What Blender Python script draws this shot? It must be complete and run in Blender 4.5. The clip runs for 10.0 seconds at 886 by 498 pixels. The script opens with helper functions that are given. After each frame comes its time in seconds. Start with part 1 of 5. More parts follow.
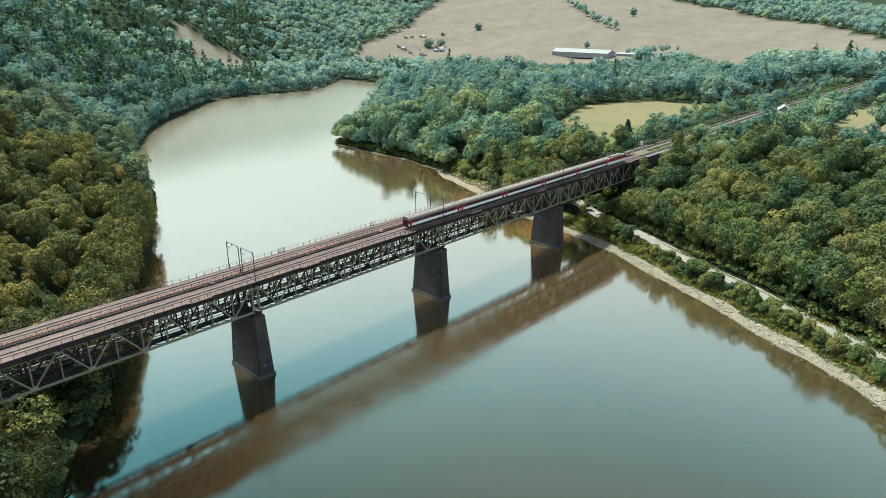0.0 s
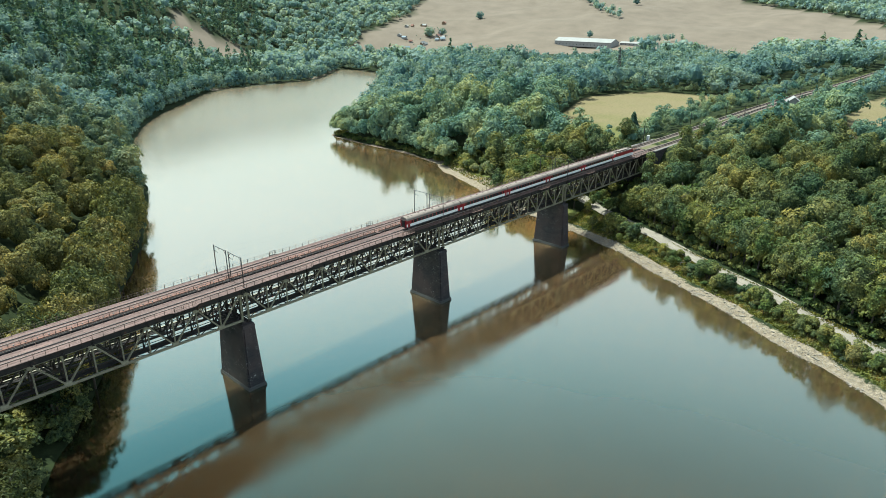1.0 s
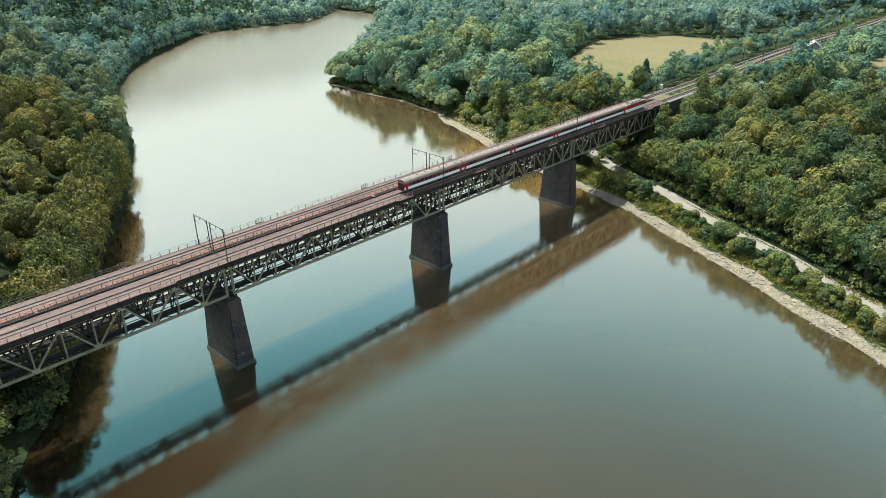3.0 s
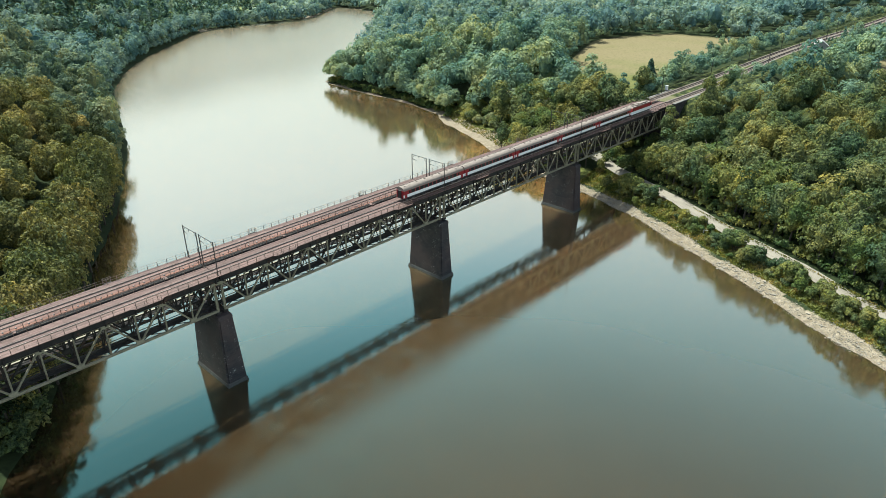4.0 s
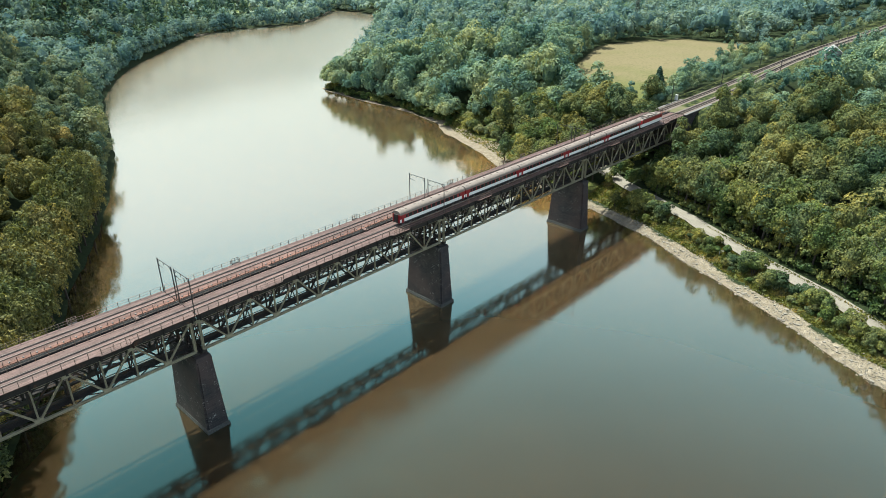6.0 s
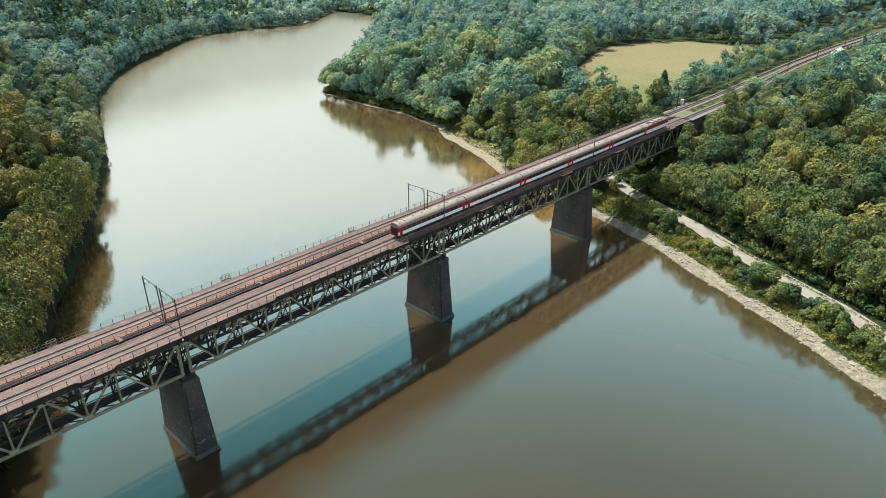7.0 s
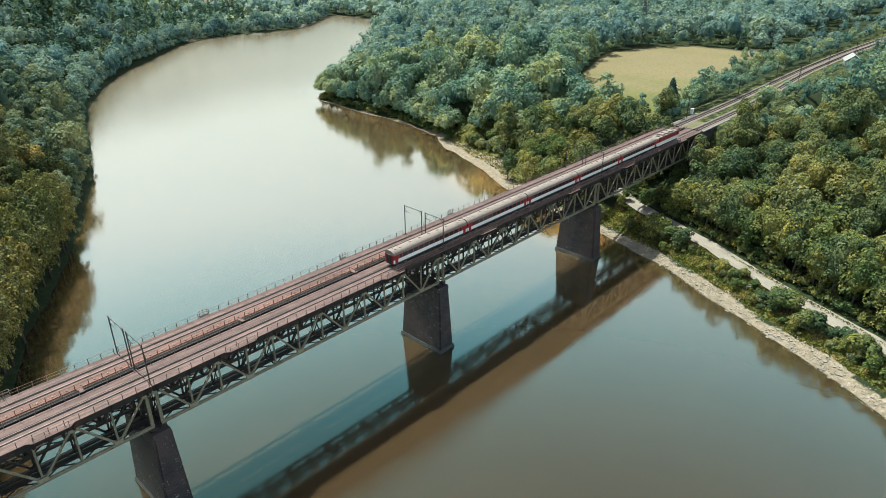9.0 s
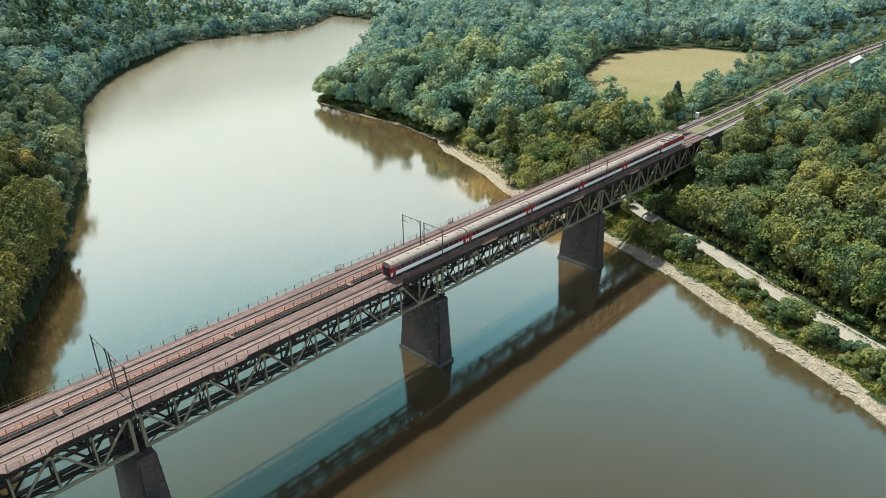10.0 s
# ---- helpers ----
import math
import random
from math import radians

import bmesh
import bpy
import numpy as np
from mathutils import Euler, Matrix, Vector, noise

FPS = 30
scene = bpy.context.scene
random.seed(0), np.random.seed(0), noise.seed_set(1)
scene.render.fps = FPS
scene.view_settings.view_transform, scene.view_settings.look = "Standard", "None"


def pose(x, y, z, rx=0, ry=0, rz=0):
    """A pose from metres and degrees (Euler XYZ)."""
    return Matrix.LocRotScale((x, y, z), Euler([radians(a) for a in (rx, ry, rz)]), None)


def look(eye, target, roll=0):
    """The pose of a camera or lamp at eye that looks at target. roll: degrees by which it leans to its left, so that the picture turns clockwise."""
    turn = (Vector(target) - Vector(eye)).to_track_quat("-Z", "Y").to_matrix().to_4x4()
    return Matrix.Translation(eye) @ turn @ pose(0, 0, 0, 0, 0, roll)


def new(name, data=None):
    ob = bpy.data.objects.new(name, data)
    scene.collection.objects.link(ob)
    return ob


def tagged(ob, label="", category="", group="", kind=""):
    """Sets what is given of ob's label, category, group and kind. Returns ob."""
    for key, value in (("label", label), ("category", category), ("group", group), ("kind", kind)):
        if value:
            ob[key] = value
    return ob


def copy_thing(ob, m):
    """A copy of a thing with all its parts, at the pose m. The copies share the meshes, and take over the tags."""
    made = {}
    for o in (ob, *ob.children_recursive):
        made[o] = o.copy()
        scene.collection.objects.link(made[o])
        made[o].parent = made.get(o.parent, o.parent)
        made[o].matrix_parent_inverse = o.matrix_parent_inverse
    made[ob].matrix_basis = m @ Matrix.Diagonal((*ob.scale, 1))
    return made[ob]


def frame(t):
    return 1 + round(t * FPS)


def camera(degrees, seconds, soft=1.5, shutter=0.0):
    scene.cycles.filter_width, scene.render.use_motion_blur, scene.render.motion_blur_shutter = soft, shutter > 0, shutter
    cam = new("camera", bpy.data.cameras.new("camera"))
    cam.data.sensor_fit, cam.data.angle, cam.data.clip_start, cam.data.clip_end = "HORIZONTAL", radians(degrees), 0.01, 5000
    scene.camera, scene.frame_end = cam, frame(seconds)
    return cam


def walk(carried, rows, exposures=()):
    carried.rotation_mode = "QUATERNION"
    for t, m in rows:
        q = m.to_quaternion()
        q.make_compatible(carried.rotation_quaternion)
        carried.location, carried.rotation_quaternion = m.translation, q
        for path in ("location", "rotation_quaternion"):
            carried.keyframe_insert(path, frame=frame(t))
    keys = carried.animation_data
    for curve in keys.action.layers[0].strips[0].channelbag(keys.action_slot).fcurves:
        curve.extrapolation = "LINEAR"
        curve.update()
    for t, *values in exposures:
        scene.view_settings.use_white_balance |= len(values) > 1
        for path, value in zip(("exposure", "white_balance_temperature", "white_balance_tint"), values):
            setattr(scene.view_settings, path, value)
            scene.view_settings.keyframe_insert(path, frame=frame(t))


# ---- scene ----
# camera and its path: a drone glides towards the bridge and tips down
cam = camera(67.94, 10.0, soft=0.8)
PATH = [
    (0, (-149.41, -139.84, 92.66), (-80.65, -75.67, 58.68), 0.10),
    (0.5, (-144.56, -136.11, 93.02), (-75.97, -71.73, 59.09), -0.03),
    (1, (-141.72, -133.31, 92.89), (-73.49, -69.37, 57.44), 0.07),
    (1.5, (-139.16, -130.77, 92.79), (-71.65, -67.54, 54.78), 0.09),
    (2, (-136.54, -128.48, 92.91), (-69.78, -65.83, 52.68), 0.01),
    (2.5, (-133.87, -126.08, 93.15), (-67.78, -63.97, 51.01), -0.08),
    (4, (-125.68, -118.14, 93.64), (-60.08, -56.50, 50.08), -0.01),
    (4.5, (-123.05, -115.76, 93.77), (-57.45, -54.06, 50.28), -0.00),
    (5, (-120.30, -113.28, 93.89), (-54.70, -51.54, 50.47), -0.06),
    (5.5, (-117.70, -110.95, 93.98), (-52.10, -49.17, 50.62), -0.06),
    (7, (-109.72, -103.67, 94.30), (-44.16, -41.81, 50.98), -0.08),
    (7.5, (-107.22, -101.33, 94.16), (-41.61, -39.46, 50.94), -0.04),
    (8, (-104.65, -98.94, 94.14), (-39.01, -37.07, 50.98), -0.02),
    (8.5, (-102.15, -96.63, 94.31), (-36.50, -34.74, 51.18), -0.09),
    (9, (-99.57, -94.32, 94.41), (-33.91, -32.42, 51.33), -0.12),
    (9.5, (-97.29, -92.37, 94.34), (-31.66, -30.40, 51.31), -0.12),
    (10, (-95.09, -90.41, 94.28), (-29.44, -28.45, 51.27), -0.06),
]
EXPOSURES = [(0.0, 0.86, 5930, -7), (2.5, 0.91, 6070, -4), (5.0, 0.92, 6140, -2), (10.0, 0.88, 6190, -1)]
walk(cam, [(t, look(eye, target, roll)) for t, eye, target, roll in PATH], EXPOSURES)

# ---- light ----
SUN_EL, SUN_ROT = radians(63.2), radians(0.0)
world = bpy.data.worlds.new("sky")
scene.world = world
world.use_nodes = True
wn, wl = world.node_tree.nodes, world.node_tree.links
wn.clear()
sky = wn.new("ShaderNodeTexSky")
sky.sky_type, sky.sun_disc = "NISHITA", False
sky.sun_elevation, sky.sun_rotation = SUN_EL, SUN_ROT
sky.altitude, sky.air_density, sky.dust_density, sky.ozone_density = 400, 1.0, 0.8, 0.6
bg = wn.new("ShaderNodeBackground")
bg.inputs["Strength"].default_value = 0.145
wo = wn.new("ShaderNodeOutputWorld")
haze = wn.new("ShaderNodeHueSaturation")
haze.inputs["Saturation"].default_value = 0.5
wl.new(sky.outputs[0], haze.inputs["Color"])
wl.new(haze.outputs[0], bg.inputs[0])
wl.new(bg.outputs[0], wo.inputs[0])
sun = new("sun", bpy.data.lights.new("sun", "SUN"))
sun.data.energy, sun.data.angle, sun.data.color = 5.0, radians(0.53), (1.0, 0.94, 0.85)
SUN_DIR = Vector((math.cos(SUN_EL) * math.sin(SUN_ROT), math.cos(SUN_EL) * math.cos(SUN_ROT), math.sin(SUN_EL)))
sun.matrix_world = look(SUN_DIR * 400, (0, 0, 0))


# ---- materials ----
def material(name):
    m = bpy.data.materials.new(name)
    m.use_nodes = True
    nt = m.node_tree
    nt.nodes.clear()
    out = nt.nodes.new("ShaderNodeOutputMaterial")
    return m, nt, out


def noise_node(nt, scale, detail=4.0, rough=0.55, coord="pos"):
    n = nt.nodes.new("ShaderNodeTexNoise")
    n.inputs["Scale"].default_value, n.inputs["Detail"].default_value, n.inputs["Roughness"].default_value = scale, detail, rough
    if coord == "pos":
        g = nt.nodes.new("ShaderNodeNewGeometry")
        nt.links.new(g.outputs["Position"], n.inputs["Vector"])
    else:
        g = nt.nodes.new("ShaderNodeTexCoord")
        nt.links.new(g.outputs["Object"], n.inputs["Vector"])
    return n


def ramp(nt, src, stops):
    r = nt.nodes.new("ShaderNodeValToRGB")
    el = r.color_ramp.elements
    el[0].position, el[0].color = stops[0][0], (*stops[0][1], 1)
    el[1].position, el[1].color = stops[-1][0], (*stops[-1][1], 1)
    for p, c in stops[1:-1]:
        e = el.new(p)
        e.color = (*c, 1)
    nt.links.new(src, r.inputs[0])
    return r


def mixcol(nt, a, b, fac, mode="MIX"):
    m = nt.nodes.new("ShaderNodeMix")
    m.data_type, m.blend_type = "RGBA", mode
    for sock, v in ((m.inputs[6], a), (m.inputs[7], b), (m.inputs[0], fac)):
        if isinstance(v, (int, float)):
            sock.default_value = v
        elif isinstance(v, tuple):
            sock.default_value = (*v, 1)
        else:
            nt.links.new(v, sock)
    return m.outputs[2]


def surface(name, c1, c2, big=0.3, small=6.0, rough=0.8, metal=0.0, bump=0.15, rust=None, rust_at=0.6, coord="pos", vary=0.0, streak=0.0):
    """Painted, rusty, stony or earthy surfaces: two scales of variation, bump, optional rust or stain."""
    m, nt, out = material(name)
    b = nt.nodes.new("ShaderNodeBsdfPrincipled")
    nt.links.new(b.outputs[0], out.inputs[0])
    n1, n2 = noise_node(nt, big, 5, coord=coord), noise_node(nt, small, 6, 0.65, coord=coord)
    col = mixcol(nt, ramp(nt, n1.outputs[0], [(0.35, c1), (0.65, c2)]).outputs[0],
                 ramp(nt, n2.outputs[0], [(0.3, tuple(0.7 * x for x in c1)), (0.7, tuple(min(1, 1.15 * x) for x in c2))]).outputs[0], 0.5)
    if rust:
        n3 = noise_node(nt, big * 2.3, 8, 0.7, coord=coord)
        f = ramp(nt, n3.outputs[0], [(rust_at - 0.06, (0, 0, 0)), (rust_at + 0.06, (1, 1, 1))])
        col = mixcol(nt, col, rust, f.outputs[0])
    if vary:
        oi = nt.nodes.new("ShaderNodeObjectInfo")
        f = ramp(nt, oi.outputs["Random"], [(0, (1 - vary,) * 3), (1, (1 + vary,) * 3)])
        col = mixcol(nt, col, f.outputs[0], 1.0, "MULTIPLY")
    if streak:
        # grime drawn out along the line
        n4, mp, g = noise_node(nt, 1.0, 4, 0.6), nt.nodes.new("ShaderNodeMapping"), nt.nodes.new("ShaderNodeNewGeometry")
        mp.inputs["Scale"].default_value = (0.06, 2.2, 1.0)
        nt.links.new(g.outputs["Position"], mp.inputs["Vector"])
        nt.links.new(mp.outputs[0], n4.inputs["Vector"])
        f = ramp(nt, n4.outputs[0], [(0.36, (1 - streak, 1 - 1.08 * streak, 1 - 1.1 * streak)), (0.6, (1 + 0.25 * streak,) * 3)])
        col = mixcol(nt, col, f.outputs[0], 1.0, "MULTIPLY")
    nt.links.new(col, b.inputs["Base Color"])
    b.inputs["Roughness"].default_value, b.inputs["Metallic"].default_value = rough, metal
    if bump:
        bp = nt.nodes.new("ShaderNodeBump")
        bp.inputs["Strength"].default_value, bp.inputs["Distance"].default_value = bump, 0.2 / small * 3
        nt.links.new(n2.outputs[0], bp.inputs["Height"])
        nt.links.new(bp.outputs[0], b.inputs["Normal"])
    return m


def foliage(name, dark, mid, light, scale=0.09, through_light=0.35, grain=1.0):
    m, nt, out = material(name)
    g = nt.nodes.new("ShaderNodeNewGeometry")
    n1 = noise_node(nt, scale, 2.0)
    base = ramp(nt, n1.outputs[0], [(0.37, dark), (0.5, mid), (0.63, light)])
    isl = ramp(nt, g.outputs["Random Per Island"], [(0, (0.8, 0.84, 0.86)), (0.5, (0.98, 0.98, 0.98)), (1, (1.2, 1.15, 1.0))])
    n2 = noise_node(nt, 0.45, 2.0)
    clump = ramp(nt, n2.outputs[0], [(0.34, (0.72, 0.8, 0.82)), (0.5, (1, 1, 1)), (0.66, (1.26, 1.17, 0.92))])
    col = mixcol(nt, base.outputs[0], clump.outputs[0], 1.0, "MULTIPLY")
    col = mixcol(nt, col, isl.outputs[0], min(1.0, 0.3 + 0.7 * grain), "MULTIPLY")
    at, oi = nt.nodes.new("ShaderNodeAttribute"), nt.nodes.new("ShaderNodeObjectInfo")
    at.attribute_name = "tone"
    add, fr = nt.nodes.new("ShaderNodeMath"), nt.nodes.new("ShaderNodeMath")
    add.operation, fr.operation = "ADD", "FRACT"
    nt.links.new(at.outputs["Fac"], add.inputs[0])
    nt.links.new(oi.outputs["Random"], add.inputs[1])
    nt.links.new(add.outputs[0], fr.inputs[0])
    tone = ramp(nt, fr.outputs[0], [(0, (0.7, 0.8, 0.82)), (0.35, (0.9, 0.95, 0.96)), (0.75, (1.05, 1.03, 0.96)), (0.94, (1.18, 1.1, 0.9)), (1, (1.4, 1.26, 1.15))])
    col = mixcol(nt, col, tone.outputs[0], 1.0, "MULTIPLY")
    n5 = noise_node(nt, 1.9, 3.0, 0.65)
    twigs = ramp(nt, n5.outputs[0], [(0.36, (0.38, 0.42, 0.46)), (0.5, (1.0, 1.0, 1.0)), (0.64, (1.68, 1.6, 1.38))])
    col = mixcol(nt, col, twigs.outputs[0], grain, "MULTIPLY")
    d, tr, gl = nt.nodes.new("ShaderNodeBsdfDiffuse"), nt.nodes.new("ShaderNodeBsdfTranslucent"), nt.nodes.new("ShaderNodeBsdfGlossy")
    bp = nt.nodes.new("ShaderNodeBump")
    bp.inputs["Strength"].default_value, bp.inputs["Distance"].default_value = 0.7 * grain, 0.5
    nt.links.new(n5.outputs[0], bp.inputs["Height"])
    nt.links.new(bp.outputs[0], d.inputs["Normal"])
    tcol = mixcol(nt, col, (1.2, 1.12, 0.68), 1.0, "MULTIPLY")
    nt.links.new(col, d.inputs[0])
    nt.links.new(tcol, tr.inputs[0])
    gl.inputs["Roughness"].default_value = 0.55
    gl.inputs["Color"].default_value = (0.6, 0.65, 0.6, 1)
    mx, mg = nt.nodes.new("ShaderNodeMixShader"), nt.nodes.new("ShaderNodeMixShader")
    mx.inputs[0].default_value = through_light
    mg.inputs[0].default_value = 0.012
    nt.links.new(d.outputs[0], mx.inputs[1])
    nt.links.new(tr.outputs[0], mx.inputs[2])
    nt.links.new(mx.outputs[0], mg.inputs[1])
    nt.links.new(gl.outputs[0], mg.inputs[2])
    nt.links.new(mg.outputs[0], out.inputs[0])
    return m


LEAF = foliage("broad_leaves", (0.062, 0.098, 0.053), (0.115, 0.137, 0.062), (0.18, 0.177, 0.069), 0.06, 0.26)
# darkened copy of the leaves: the left bank's dimness is in the colour
LEAF_DIM = foliage("dimmed_green_leaves", (0.02, 0.034, 0.016), (0.042, 0.054, 0.022), (0.075, 0.078, 0.03), 0.09, 0.3)
LEAF_BEECH = foliage("beech_leaves", (0.09, 0.105, 0.044), (0.14, 0.138, 0.056), (0.205, 0.175, 0.07), 0.05, 0.25)
# middle distance: some haze painted into the leaf colour, paler and bluer
LEAF_SLOPE_HAZE = foliage("upper_hazed_leaves", (0.074, 0.12, 0.102), (0.124, 0.168, 0.122), (0.2, 0.215, 0.13), 0.05, 0.3, 0.5)
LEAF_MID_HAZE = foliage("mid_hazed_leaves", (0.094, 0.17, 0.15), (0.164, 0.238, 0.18), (0.246, 0.286, 0.172), 0.04, 0.3, 0.6)
LEAF_FRESH = foliage("fresh_leaves", (0.072, 0.115, 0.045), (0.125, 0.15, 0.055), (0.185, 0.187, 0.065), 0.09, 0.3)
LEAF_SILVER = foliage("willow_leaves", (0.1, 0.13, 0.075), (0.14, 0.17, 0.1), (0.19, 0.21, 0.125))
# far woods: pale blue colour and weak grain stand in for distance haze
LEAF_FAR_HAZE = foliage("far_hazed_leaves", (0.105, 0.185, 0.195), (0.148, 0.228, 0.23), (0.2, 0.265, 0.235), 0.035, 0.34, 0.25)
LEAF_HILL_HAZE = foliage("hill_hazed_leaves", (0.185, 0.272, 0.285), (0.23, 0.315, 0.315), (0.275, 0.35, 0.32), 0.03, 0.42, 0.1)
# needle colour lifted towards teal to carry haze
NEEDLE_HAZE = foliage("hazed_needles", (0.058, 0.112, 0.098), (0.085, 0.144, 0.12), (0.118, 0.175, 0.135), 0.05, 0.3)
GRASS = foliage("grass_blades", (0.09, 0.11, 0.034), (0.15, 0.16, 0.05), (0.26, 0.22, 0.1), 0.2)
BARK = surface("bark", (0.035, 0.029, 0.023), (0.075, 0.06, 0.048), 1.0, 8, 0.9)
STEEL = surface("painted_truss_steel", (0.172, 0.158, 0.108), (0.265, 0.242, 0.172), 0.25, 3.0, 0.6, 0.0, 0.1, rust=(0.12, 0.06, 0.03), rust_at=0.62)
# truss paint again, darkened for the shade inside the bridge; rust spots kept
STEEL_SHADED = surface("shaded_truss_steel", (0.018, 0.018, 0.017), (0.036, 0.034, 0.03), 0.25, 3.0, 0.7, 0.0, 0.1, rust=(0.07, 0.035, 0.02), rust_at=0.58)
# floor steel kept near black, underdeck shade included in its colour
STEEL_DARK = surface("shaded_floor_steel", (0.012, 0.011, 0.01), (0.026, 0.022, 0.02), 0.3, 3.0, 0.9, 0.0, 0.1, rust=(0.07, 0.034, 0.02), rust_at=0.62)
# rusty bracing, its colour lowered further for the dim interior
STEEL_RUST_SHADED = surface("shaded_rusty_bracing", (0.018, 0.013, 0.012), (0.04, 0.024, 0.019), 0.3, 3.0, 0.8)
DECK_RUST = surface("rusty_deck_plate", (0.1, 0.049, 0.039), (0.158, 0.082, 0.064), 0.3, 2.5, 0.8, 0.0, 0.1, rust=(0.06, 0.032, 0.024), rust_at=0.6, vary=0.12, streak=0.5)
DECK = surface("deck_plate", (0.088, 0.048, 0.041), (0.15, 0.087, 0.074), 0.25, 2.5, 0.75, 0.0, 0.08, rust=(0.08, 0.042, 0.032), rust_at=0.56, vary=0.1, streak=0.55)
KERB = surface("rusty_kerb_plate", (0.12, 0.052, 0.036), (0.21, 0.098, 0.068), 0.4, 3, 0.85, streak=0.35)
RAIL = surface("rail_steel", (0.17, 0.135, 0.12), (0.3, 0.245, 0.215), 0.5, 6, 0.6, 0.2, 0.05)
SLEEPER = surface("sleeper_timber", (0.014, 0.011, 0.01), (0.028, 0.021, 0.018), 0.8, 9, 0.9, vary=0.2)
GALV = surface("galvanised_post", (0.045, 0.045, 0.047), (0.085, 0.08, 0.077), 0.5, 6, 0.5, 0.4, 0.05, rust=(0.13, 0.07, 0.04), rust_at=0.66)
RAILING = surface("railing_paint", (0.1, 0.075, 0.062), (0.17, 0.125, 0.1), 0.4, 6, 0.6, 0.2, 0.05, rust=(0.18, 0.08, 0.05), rust_at=0.58)
ROCK = surface("shore_stones", (0.12, 0.108, 0.088), (0.27, 0.245, 0.2), 0.2, 3, 0.9, 0, 0.3)
GRAVEL = surface("path_gravel", (0.17, 0.152, 0.122), (0.27, 0.243, 0.2), 0.2, 3, 0.95, 0, 0.2)
VERGE = surface("dry_verge_grass", (0.075, 0.076, 0.03), (0.125, 0.115, 0.05), 0.3, 3, 0.95, 0, 0.3)
BALLAST = surface("ballast", (0.11, 0.086, 0.072), (0.175, 0.138, 0.115), 0.3, 5, 0.95, 0, 0.4)
WHITE = surface("white_coach_paint", (0.74, 0.74, 0.73), (0.82, 0.82, 0.8), 0.5, 4, 0.35, 0, 0.02, rust=(0.5, 0.47, 0.42), rust_at=0.66, coord="obj")
# lower coach side in dark paint that stands for the shade there
SKIRT_SHADED = surface("shaded_skirt_paint", (0.03, 0.033, 0.042), (0.055, 0.057, 0.066), 0.5, 4, 0.5, 0, 0.02, coord="obj")
RED = surface("red_coach_paint", (0.2, 0.0075, 0.015), (0.25, 0.012, 0.021), 0.5, 4, 0.35, 0, 0.02, coord="obj")
ROOF = surface("coach_roof_paint", (0.165, 0.132, 0.113), (0.235, 0.192, 0.163), 0.25, 3, 0.8, 0, 0.05, rust=(0.11, 0.095, 0.08), rust_at=0.62, coord="obj")
BLACK = surface("black_running_gear", (0.015, 0.015, 0.016), (0.035, 0.032, 0.03), 1, 6, 0.7, 0.2)
PLASTER = surface("white_plaster", (0.24, 0.235, 0.225), (0.32, 0.31, 0.295), 0.3, 3, 0.85)
TILE = surface("clay_roof", (0.15, 0.07, 0.05), (0.22, 0.1, 0.07), 0.3, 4, 0.85)
TIN = surface("pale_tin_roof", (0.2, 0.2, 0.19), (0.27, 0.27, 0.255), 0.1, 1.5, 0.7, 0.0)
BLUETIN = surface("blue_tin_roof", (0.11, 0.16, 0.2), (0.16, 0.21, 0.25), 0.3, 2, 0.7, 0.0)
WOOD = surface("shed_boards", (0.16, 0.1, 0.06), (0.26, 0.18, 0.11), 0.5, 5, 0.85)
PIPE = surface("black_cable_trough", (0.006, 0.006, 0.007), (0.014, 0.013, 0.014), 0.3, 4, 0.9)


def glass_material():
    m, nt, out = material("tinted_window_glass")
    b = nt.nodes.new("ShaderNodeBsdfPrincipled")
    b.inputs["Base Color"].default_value = (0.02, 0.026, 0.03, 1)
    b.inputs["Roughness"].default_value = 0.06
    nt.links.new(b.outputs[0], out.inputs[0])
    return m


GLASS = glass_material()


